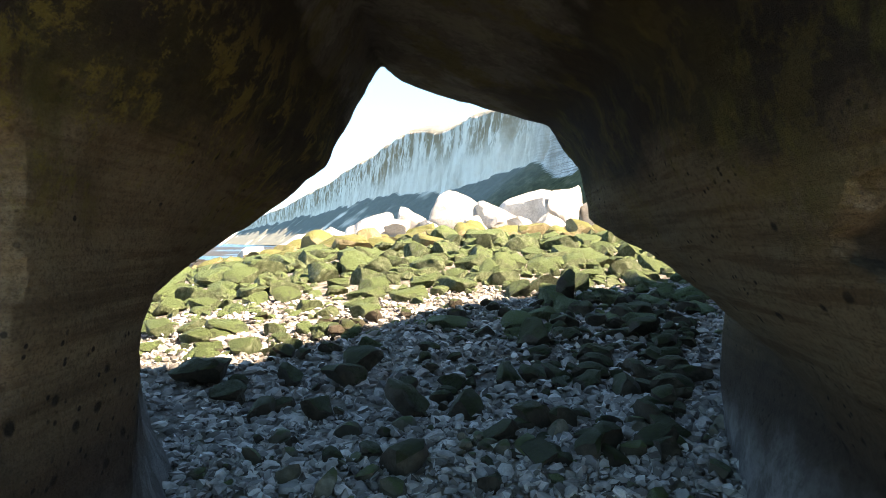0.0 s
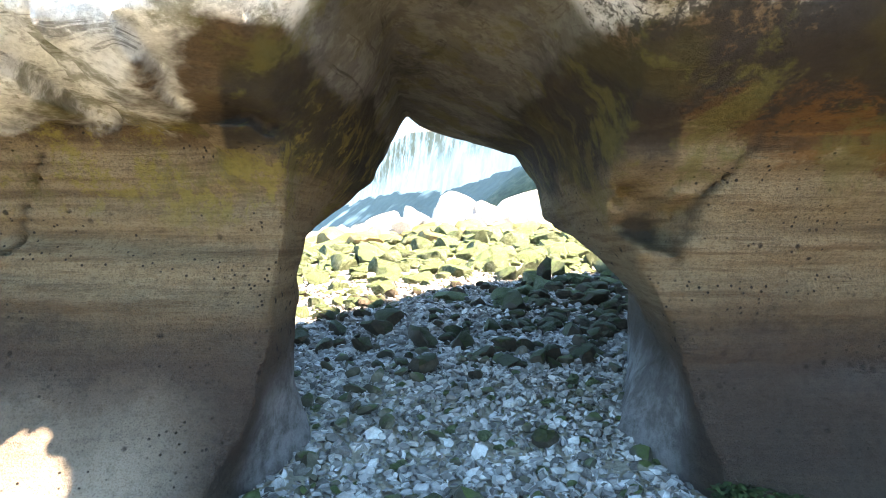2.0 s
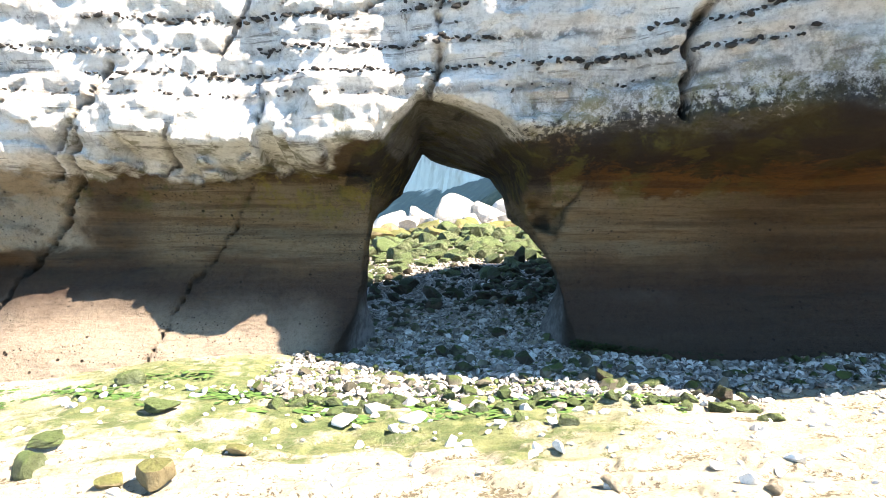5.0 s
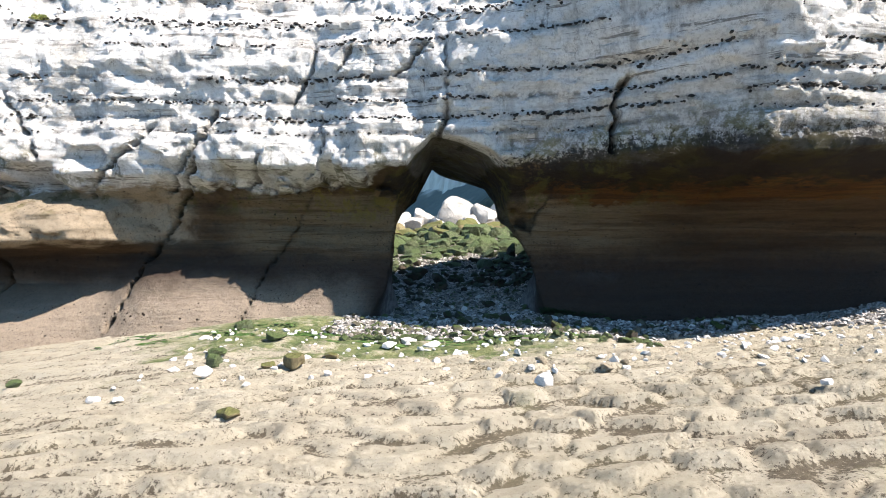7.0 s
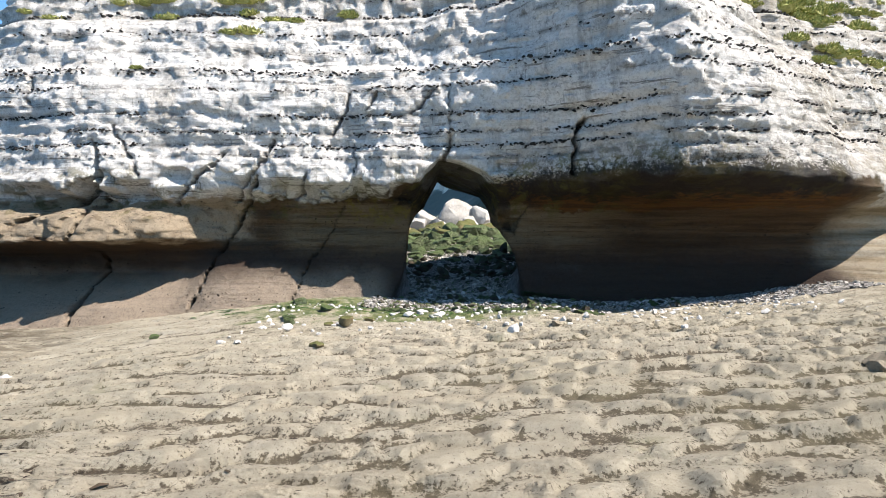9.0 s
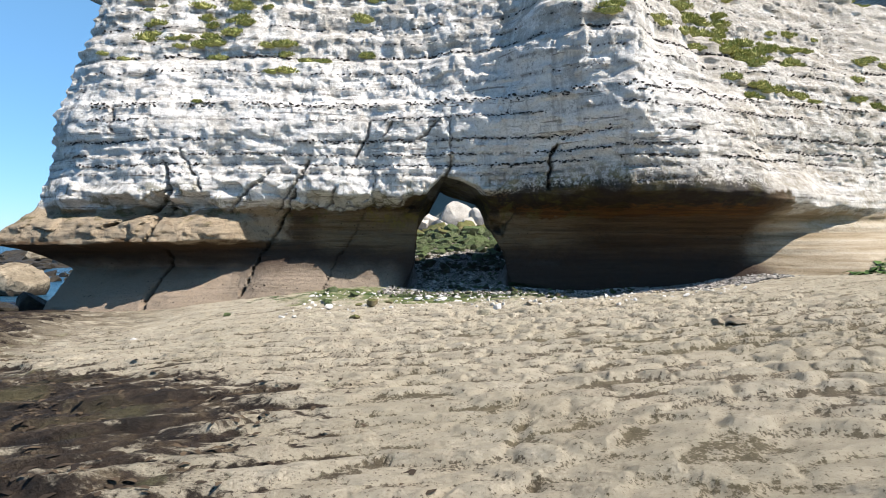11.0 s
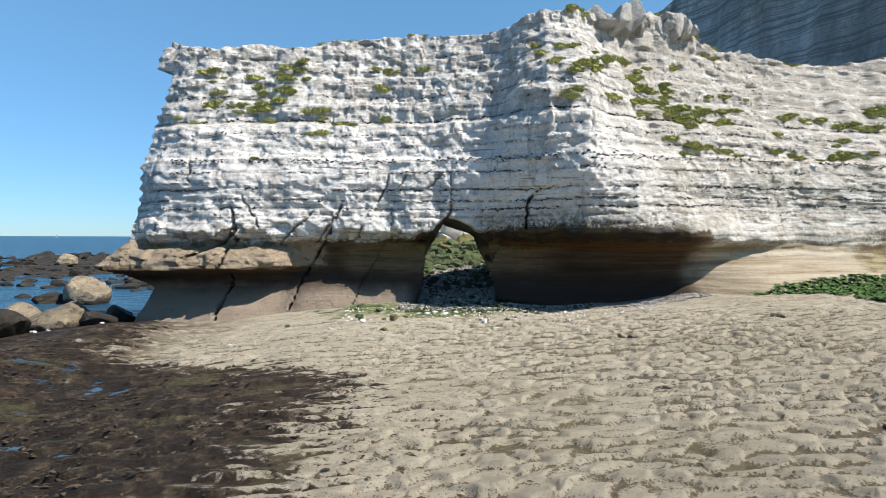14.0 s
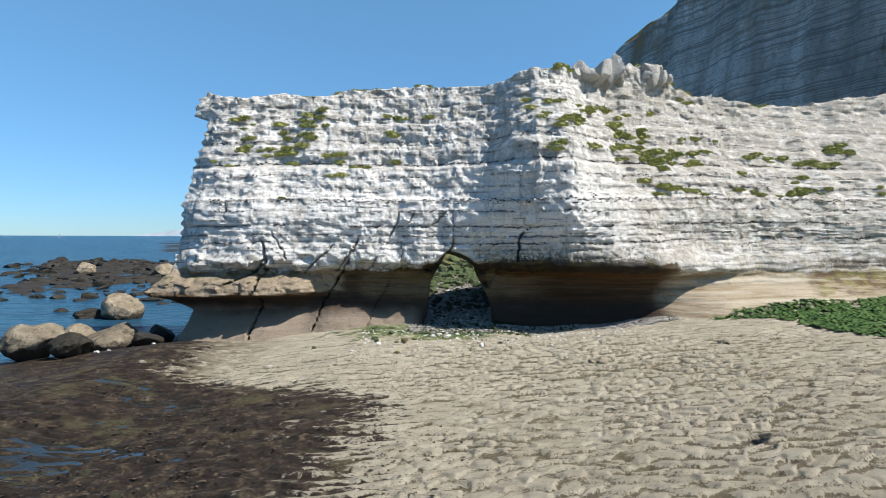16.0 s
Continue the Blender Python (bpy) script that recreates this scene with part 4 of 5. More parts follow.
def build_headland():
    xs = steps((-18, -11, 0.11), (-11, -6, 0.085), (-6, 6, 0.055), (6, 18, 0.10), (18, 42, 0.3))
    ys = steps((-5, 6.6, 0.08), (6.6, 20, 0.3))
    zs = steps((-1.7, 5.6, 0.055), (5.6, 16, 0.085))
    gx, gz = np.meshgrid(xs, zs, indexing="ij")
    front, back = face(gx, gz), rear(gx, gz)
    gx2, gy2 = np.meshgrid(xs, ys, indexing="ij")
    top = top_at(gx2, gy2)
    f = np.maximum(front[:, None, :] - ys[None, :, None], ys[None, :, None] - back[:, None, :]).astype(np.float32)
    f = np.maximum(f, (zs[None, None, :] - top[:, :, None]).astype(np.float32))
    # the seaward end, with a jutting ledge and an overhanging cornice
    end = np.interp(zs, [-1.7, 0.8, 1.5, 1.85, 2.4, 3.0, 5.0, 8.5, 10.8, 11.2, 11.5, 12.3, 13], [-14.6, -14.0, -15.2, -15.7, -15.2, -14.9, -14.55, -14.3, -13.8, -13.9, -14.6, -14.4, -14.0])
    gy3, gz3 = np.meshgrid(ys, zs, indexing="ij")
    end = end[None, :] + 0.25 * fbm(gy3 * 0.8, gz3 * 1.0, 5, 77, 0.6) + 0.10 * np.sin(gz3 * 12.5) * sstep(3, 5, gz3) + 0.12 * np.maximum(gy3 - 4, 0)
    f = np.maximum(f, (end[None] - xs[:, None, None]).astype(np.float32))
    i0, i1 = np.searchsorted(xs, [-4.2, 4.2])
    k1 = np.searchsorted(zs, 4.8)
    ax, az = gx[i0:i1, :k1], gz[i0:i1, :k1]
    for j, y in enumerate(ys):
        if y < 9:
            d = arch_distance(ax, az, y) + 0.045 * fbm(ax * 1.6 + 3, az * 1.6 + y * 1.1, 4, 81) + 0.03 * fbm(ax * 1.1 + y * 5, az * 6, 3, 83)
            f[i0:i1, j, :k1] = np.maximum(f[i0:i1, j, :k1], -d.astype(np.float32))
    f[0], f[-1], f[:, -1], f[:, :, 0] = 1, 1, 1, 1
    v, q = surface(f, xs, ys, zs)
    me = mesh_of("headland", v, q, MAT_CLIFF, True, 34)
    zb = bed_height(v[:, 0], v[:, 2])
    seam = np.max([np.exp(-((zb - b) / 0.06) ** 2) for b in BEDS], 0) * sstep(3.9, 4.1, v[:, 2])
    set_fac(me, "seam", seam)
    inside = v[:, 1] < face(v[:, 0], v[:, 2]) + 0.4
    crack = np.zeros(len(v))
    for path, width, depth in CRACKS:
        crack = np.maximum(crack, np.exp(-(crack_distance(path, v[:, 0], v[:, 2]) / (width * 0.75)) ** 2) * 0.65)
    # shade within the broken pocket is painted with the crack colour
    pocket_shade = sstep(0.2, 0.12, np.maximum(np.abs(v[:, 0] - 1.52), np.abs(v[:, 2] - 2.32)) + 0.1 * fbm(v[:, 0] * 5, v[:, 2] * 5, 3, 64))
    set_fac(me, "crack", np.maximum(crack * inside, 0.9 * pocket_shade * (np.abs(v[:, 1] - face(v[:, 0], v[:, 2])) < 0.15)))
    return tagged(new("chalk_headland", me), "white chalk headland with flint rows, undercut brown foot and a sea arch", "cliff", kind="structure")


headland = build_headland()


# ---- the tall cliffs behind ----
def build_far_cliff():
    plan = np.array([(-900, 2600), (-420, 1500), (-190, 900), (-60, 520), (5, 360), (36, 285), (49, 222), (53, 170), (55, 140), (65, 100), (76, 70), (74, 45), (62, 25), (48, 8)], float)
    seg = np.r_[0, np.cumsum(np.hypot(*np.diff(plan, axis=0).T))]
    s = np.concatenate([np.arange(0, 1500, 12), np.arange(1500, seg[-1] - 420, 3), np.arange(seg[-1] - 420, seg[-1], 1.2)])
    px, py = np.interp(s, seg, plan[:, 0]), np.interp(s, seg, plan[:, 1])
    tx, ty = np.gradient(px), np.gradient(py)
    ln = np.hypot(tx, ty)
    nx, ny = ty / ln, -tx / ln
    nx, ny = -np.abs(nx), np.where(nx > 0, -ny, ny)
    crest = 80 + 5 * fbm(s * 0.006, s * 0, 4, 91) + 2 * fbm(s * 0.05, s * 0, 3, 92)
    crest = crest + 12 * sstep(400, 480, py) + 22 * sstep(620, 950, py)
    crest = np.minimum(crest, np.interp(py, [0, 15, 30, 50, 84, 122, 170], [15, 22, 40, 66, 80, 84, 95]))
    rows = np.concatenate([np.linspace(0, 0.3, 22), np.linspace(0.32, 1.0, 70)])
    S, R = np.meshgrid(s, rows, indexing="ij")
    Z = R * crest[:, None]
    talus = (np.interp(py, [40, 170, 222, 285, 360, 520, 900, 1500], [10, 24, 34, 38, 40, 44, 50, 58]) + 8 * fbm(s * 0.02, s * 0, 4, 93))[:, None]
    out = np.where(Z < talus, (talus - Z) * 1.1, 0) - 0.13 * Z
    rim = np.interp(py, [225, 270], [0.90, 0.965])[:, None]
    out = out - 1.1 * np.maximum(R - rim, 0) * crest[:, None]
    out = out + 5 * fbm(S * 0.02, Z * 0.006, 4, 94) + 3.0 * fbm(S * 0.10, Z * 0.015, 4, 95) + 1.2 * fbm(S * 0.3, Z * 0.2, 4, 96)
    X, Y = px[:, None] + nx[:, None] * out, py[:, None] + ny[:, None] * out
    slope = np.where(Z < talus - 1.0, 1.0, 0.0) * sstep(-0.75, -0.35, fbm(S * 0.03, Z * 0.05, 4, 97))
    slope = np.maximum(slope, sstep(-0.005, 0.015, R - rim + 0.012 * fbm(S * 0.1, Z * 0.1, 3, 98)))
    # grass above the crest, going inland
    inland = np.array([4, 15, 60, 250])
    rise = np.array([1.5, 5, 12, 22])
    X = np.concatenate([X, X[:, -1:] - nx[:, None] * inland], 1)
    Y = np.concatenate([Y, Y[:, -1:] - ny[:, None] * inland], 1)
    Z = np.concatenate([Z, Z[:, -1:] + rise], 1)
    slope = np.concatenate([slope, np.ones((len(s), 4))], 1)
    idx = np.arange(X.size).reshape(X.shape)
    q = np.stack([idx[:-1, :-1], idx[:-1, 1:], idx[1:, 1:], idx[1:, :-1]], -1).reshape(-1, 4)
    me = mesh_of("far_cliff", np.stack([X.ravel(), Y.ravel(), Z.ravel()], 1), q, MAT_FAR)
    set_fac(me, "slope", slope)
    tagged(new("far_cliff", me), "tall white chalk cliffs with grassy scree at their foot", "cliff", kind="structure")


build_far_cliff()


# ---- far coast and a boat at sea ----
def build_far_coast():
    xs, ys = np.linspace(-2110, -1300, 60), np.linspace(3900, 4500, 12)
    gx, gy = np.meshgrid(xs, ys, indexing="ij")
    h = (18 + 32 * sstep(-2110, -1750, gx)) * sstep(3900, 3960, gy) + 6 * fbm(gx * 0.01, gy * 0.004, 4, 101) - 4
    me = mesh_of("far_coast", *sheet(xs, ys, h), MAT_HAZE)
    tagged(new("far_coast", me), "low chalk coast on the hazy horizon", "coast", kind="structure")


build_far_coast()


def part(name, bm, mat, parent, label=""):
    me = bpy.data.meshes.new(name)
    bm.to_mesh(me)
    bm.free()
    me.materials.append(mat)
    ob = new(name, me)
    ob.parent = parent
    return tagged(ob, label)


def build_boat():
    boat = tagged(new("sailboat"), "small white sailing boat far out at sea", "boat")
    boat.location = (-1010, 1490, SEA_LEVEL)
    bm = bmesh.new()
    bmesh.ops.create_uvsphere(bm, u_segments=12, v_segments=6, radius=1.0)
    bmesh.ops.scale(bm, vec=(4.5, 1.4, 1.2), verts=bm.verts)
    part("hull", bm, MAT_WHITE, boat)
    bm = bmesh.new()
    vs = [bm.verts.new(p) for p in ((-3, -0.04, 1.6), (1.6, -0.04, 1.6), (1.4, -0.04, 9.5), (-3, 0.04, 1.6), (1.6, 0.04, 1.6), (1.4, 0.04, 9.5))]
    for q in ((0, 1, 2), (5, 4, 3), (0, 3, 4, 1), (1, 4, 5, 2), (2, 5, 3, 0)):
        bm.faces.new([vs[i] for i in q])
    part("sail", bm, MAT_WHITE, boat)


build_boat()


# ---- boulders ----
def boulder(name, label, x, y, width, height, mat, seed, sink=0.15, depth=0.8, turn=0.0, cuts=8, group="", base=None, level=4, rough=0.08):
    """A boulder of its own mesh, that width across and that high above the ground on which it lies."""
    rng = np.random.default_rng(seed)
    v, f = rock_shape(rng, level, cuts, rough, (1, 1, 1))
    v = v - (v.max(0) + v.min(0)) / 2
    v = v / (v.max(0) - v.min(0)) * np.array([width, width * depth, height * (1 + sink)])
    v[:, 2] += height * (1 + sink) / 2 - height * sink
    v[:, 2] += 0.04 * width * fbm(v[:, 0] * 3 / width, v[:, 1] * 3 / width, 3, seed)
    ob = new(name, mesh_of(name, v, f, mat, True, 28))
    ob.matrix_world = pose(x, y, float(platform(x, y)) if base is None else base, 0, 0, turn)
    return tagged(ob, label, "rock", group)


# big stones at the sea's edge
SHORE = "boulders at the water's edge"
for n, (x, y, w, h, m, say, tr) in enumerate([
    (-19.7, -2.0, 2.7, 1.7, MAT_TAN, "large tan limestone boulder with a dark weedy foot", 20),
    (-19.6, 1.0, 1.7, 1.7, MAT_TAN, "rounded tan limestone boulder behind larger ones", 70),
    (-17.6, -2.6, 1.9, 1.05, MAT_DARK, "dark wet boulder leaning on a tan one", 10),
    (-17.9, 0.6, 3.0, 1.5, MAT_TAN, "broad tan boulder with dark stains beside the headland", -8),
    (-15.4, 0.1, 1.5, 0.8, MAT_DARK, "low dark wet rock before the headland's end", 5),
    (-16.4, 3.6, 1.3, 1.15, MAT_DARK, "black rock at the foot of the headland", 30),
    (-24.1, 13.5, 3.2, 2.0, MAT_TAN, "round tan boulder standing in shallow water", -15),
    (-26.6, 13.8, 2.4, 0.9, MAT_DARK, "low dark rock awash beside a tan boulder", 25),
    (-31.0, 17.0, 1.2, 0.5, MAT_DARK, "small dark rock awash in the sea", 0),
    (-22.3, -4.6, 2.4, 1.3, MAT_TAN, "tan limestone boulder on the wet shore", 55),
    (-56.0, 60.0, 3.4, 2.2, MAT_TAN, "pale boulder standing on the dark reef", 0),
    (-42.0, 57.0, 3.2, 2.2, MAT_TAN, "pale boulder on the reef near the headland", 40),
]):
    b = max(float(platform(x, y)), SEA_LEVEL - 0.25)
    boulder("boulder", say, x, y, w, h, m, 200 + n, turn=tr, cuts=2, group=SHORE, base=b, rough=0.16)


def build_reef():
    """Weedy ledges that stand out of the water, broken by channels."""
    xs, ys = steps((-110, -22, 0.55)), steps((20, 130, 0.9))
    gx, gy = np.meshgrid(xs, ys, indexing="ij")
    along = gx + 0.52 * (gy + 29)
    mask = sstep(-26, -13, along + 5 * fbm(gx * 0.1, gy * 0.06, 3, 111)) * sstep(20, 32, gy) * sstep(125, 95, gy)
    h = -0.78 + 0.82 * mask + 0.55 * fbm(gx * 0.16, gy * 0.10, 5, 112, 0.6) + 0.35 * fbm(gx * 0.8, gy * 0.6, 3, 113)
    me = mesh_of("reef", *sheet(xs, ys, SEA_LEVEL + 0.05 + h), MAT_DARK)
    tagged(new("reef", me), "dark weed-covered reef ledges awash in the sea", "reef", kind="structure")
    g = np.random.default_rng(115)
    x, y = g.uniform(-100, -22, 5000), g.uniform(22, 110, 5000)
    thick = sstep(-28, -10, x + 0.52 * (y + 29) + 6 * fbm(x * 0.1, y * 0.06, 3, 111)) * (0.35 + 0.65 * sstep(-0.1, 0.3, fbm(x * 0.12, y * 0.08, 3, 116)))
    keep = g.random(5000) < 0.5 * thick
    x, y = x[keep], y[keep]
    r = g.uniform(0.3, 1.1, len(x)) * (0.7 + y / 120)
    v, f = scattered([rock_shape(np.random.default_rng(540 + k), 2, 7, 0.12, (1.3, 1.1, 0.55)) for k in range(5)], np.stack([x, y, np.full(len(x), SEA_LEVEL - 0.02)], 1), r, g, (1, 1, 1), 0.15)
    tagged(new("reef_rocks", mesh_of("reef_rocks", v, f, MAT_DARK, True, 30)), "dark weedy rocks scattered over the reef", "rocks", kind="stuff")
    xs, ys = steps((-260, -60, 2.5)), steps((130, 700, 6))
    gx, gy = np.meshgrid(xs, ys, indexing="ij")
    along = gx + 0.47 * (gy + 29)
    h = -0.9 + 0.95 * sstep(-26, 0, along) + 0.7 * fbm(gx * 0.05, gy * 0.02, 5, 114, 0.6)
    me = mesh_of("reef", *sheet(xs, ys, SEA_LEVEL + h), MAT_DARK)
    tagged(new("reef", me), "distant dark reef ledges awash in the sea", "reef", kind="structure")


build_reef()


def build_pools():
    """Water left standing in the hollows of the weedy shore."""
    xs, ys = steps((-20, -3, 0.25)), steps((-29, -3, 0.25))
    gx, gy = np.meshgrid(xs, ys, indexing="ij")
    wet = sstep(-3.5, -6.0, gx + 2.0 * fbm(gx * 0.3, gy * 0.3, 3, 121)) * sstep(-12.5, -15.0, gy + 0.57 * gx)
    me = mesh_of("pool_water", *sheet(xs, ys, platform(gx, gy) - 0.315 + 0.283 * wet + 0.04 * fbm(gx * 0.25, gy * 0.4, 3, 122)), MAT_POOL)
    tagged(new("pool_water", me), "shallow tide pools among weed on the shore", "water", kind="structure")


build_pools()

# white boulders under the far cliffs
FALL = "fallen chalk boulders"
for n, (x, y, w, h, tr) in enumerate([
    (1.1, 35, 4.4, 2.3, 12), (3.0, 34, 2.6, 1.7, 50), (5.0, 36, 4.0, 2.6, -20), (7.2, 35, 2.7, 2.6, 5), (-4.2, 34, 2.7, 1.5, 30),
    (-6.6, 35, 2.0, 1.1, 0), (-1.6, 36, 2.6, 1.6, 65), (-2.6, 33, 1.6, 0.9, 15), (1.6, 32, 1.9, 0.9, 80), (9.6, 36, 3.2, 2.2, 33),
    (4.2, 32, 1.5, 0.8, 44), (-9.0, 37, 2.4, 1.2, 20), (12.5, 35, 3.0, 1.9, 70), (6.0, 32.5, 1.6, 1.0, 10), (-0.6, 31.5, 1.2, 0.7, 25), (-11.5, 36, 2.2, 1.0, 50),
]):
    boulder("chalk_boulder", "fresh white chalk boulder fallen from the cliffs", x, y, w, h * 1.08, MAT_WHITE, 300 + n, turn=tr, cuts=14, group=FALL, rough=0.15)

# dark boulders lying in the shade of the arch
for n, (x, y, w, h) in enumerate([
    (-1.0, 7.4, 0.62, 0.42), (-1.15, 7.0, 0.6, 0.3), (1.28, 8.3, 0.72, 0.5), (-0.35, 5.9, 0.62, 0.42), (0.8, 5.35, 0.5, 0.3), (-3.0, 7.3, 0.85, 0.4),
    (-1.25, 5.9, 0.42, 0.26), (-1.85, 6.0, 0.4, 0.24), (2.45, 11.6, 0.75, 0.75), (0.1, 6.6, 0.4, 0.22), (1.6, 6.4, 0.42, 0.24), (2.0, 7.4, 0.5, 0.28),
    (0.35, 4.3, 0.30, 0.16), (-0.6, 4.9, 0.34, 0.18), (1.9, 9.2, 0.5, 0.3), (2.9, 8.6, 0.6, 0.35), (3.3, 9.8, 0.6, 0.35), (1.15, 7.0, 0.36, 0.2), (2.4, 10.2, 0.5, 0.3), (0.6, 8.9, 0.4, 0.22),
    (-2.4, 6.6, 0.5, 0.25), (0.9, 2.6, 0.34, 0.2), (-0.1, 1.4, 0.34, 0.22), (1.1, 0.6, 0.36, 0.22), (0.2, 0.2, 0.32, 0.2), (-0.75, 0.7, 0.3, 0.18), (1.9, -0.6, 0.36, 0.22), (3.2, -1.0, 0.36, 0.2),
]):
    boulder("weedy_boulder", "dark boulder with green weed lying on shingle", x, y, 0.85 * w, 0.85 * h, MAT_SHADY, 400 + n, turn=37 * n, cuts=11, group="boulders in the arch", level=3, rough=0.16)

# the field of weed-green rocks behind the arch
rng = np.random.default_rng(5)
SHAPES = {}
for tone, mat in (("green", MAT_GREEN), ("yellow", MAT_YELLOW)):
    SHAPES[tone] = [mesh_of(tone + "_rock", *rock_shape(np.random.default_rng(500 + k), 3, 9, 0.08, (1.25, 1.05, 0.8)), mat, True, 28) for k in range(7)]
placed = []
tries = 0
while len(placed) < 290 and tries < 9000:
    tries += 1
    y = rng.uniform(8.5, 29)
    x = rng.uniform(-0.52 * y - 1.0, 0.48 * y + 1.0)
    r = float(np.interp(y, [8, 12, 18, 24, 29], [0.2, 0.33, 0.5, 0.66, 0.75])) * rng.uniform(0.65, 1.3)
    bare = math.exp(-((x - 0.2 - 0.35 * (y - 9.5)) / 1.4) ** 2) * (1.0 if 7 < y < 13 else 0.0)
    if rng.random() < bare * 0.85 or any((x - a) ** 2 + (y - b) ** 2 < (0.66 * (r + c)) ** 2 for a, b, c in placed):
        continue
    placed.append((x, y, r))
for x, y, r in placed:
    yellow = rng.random() < sstep(21.0, 26.0, y)
    ob = new("weedy_rock", SHAPES["yellow" if yellow else "green"][rng.integers(7)])
    ob.matrix_world = pose(x, y, float(platform(x, y)) + 0.18 * r, rng.uniform(-14, 14), rng.uniform(-14, 14), rng.uniform(0, 360)) @ Matrix.Diagonal((r, r, r * rng.uniform(0.8, 1.25), 1))
    if yellow:
        tagged(ob, "angular rock coated with yellow-brown weed", "rock", "yellow weedy rocks")
    else:
        tagged(ob, "angular rock coated with bright green weed", "rock", "green weedy rocks")

# smaller stones fill the gaps between them
x, y = rng.uniform(-15, 15, 3000), rng.uniform(8.5, 28, 3000)
keep = (np.abs(x) < 0.5 * y + 1.5) & (rng.random(3000) > 0.9 * np.exp(-((x - 0.2 - 0.35 * (y - 9.5)) / 1.2) ** 2) * (y < 13))
x, y = x[keep], y[keep]
r = np.interp(y, [8, 12, 18, 28], [0.08, 0.14, 0.22, 0.3]) * rng.uniform(0.6, 1.4, len(x))
v, f = scattered([rock_shape(np.random.default_rng(520 + k), 1, 6, 0.05, (1.2, 1.0, 0.8)) for k in range(5)], np.stack([x, y, platform(x, y) + 0.15 * r], 1), r, rng, (1, 1, 1), 0.3)
tagged(new("weedy_rubble", mesh_of("weedy_rubble", v, f, MAT_GREEN, True, 30)), "small green weedy rubble between larger rocks", "rocks", kind="stuff")

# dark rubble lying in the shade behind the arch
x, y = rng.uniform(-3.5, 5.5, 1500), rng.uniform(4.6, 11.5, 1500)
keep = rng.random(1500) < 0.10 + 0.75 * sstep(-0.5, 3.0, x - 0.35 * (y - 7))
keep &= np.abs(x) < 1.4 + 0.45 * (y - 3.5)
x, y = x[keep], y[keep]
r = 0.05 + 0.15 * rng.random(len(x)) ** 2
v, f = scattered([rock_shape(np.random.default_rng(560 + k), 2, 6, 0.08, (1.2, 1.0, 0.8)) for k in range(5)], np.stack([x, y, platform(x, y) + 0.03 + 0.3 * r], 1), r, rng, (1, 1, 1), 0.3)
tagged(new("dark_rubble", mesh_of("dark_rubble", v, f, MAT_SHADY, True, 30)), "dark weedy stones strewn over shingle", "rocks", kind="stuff")

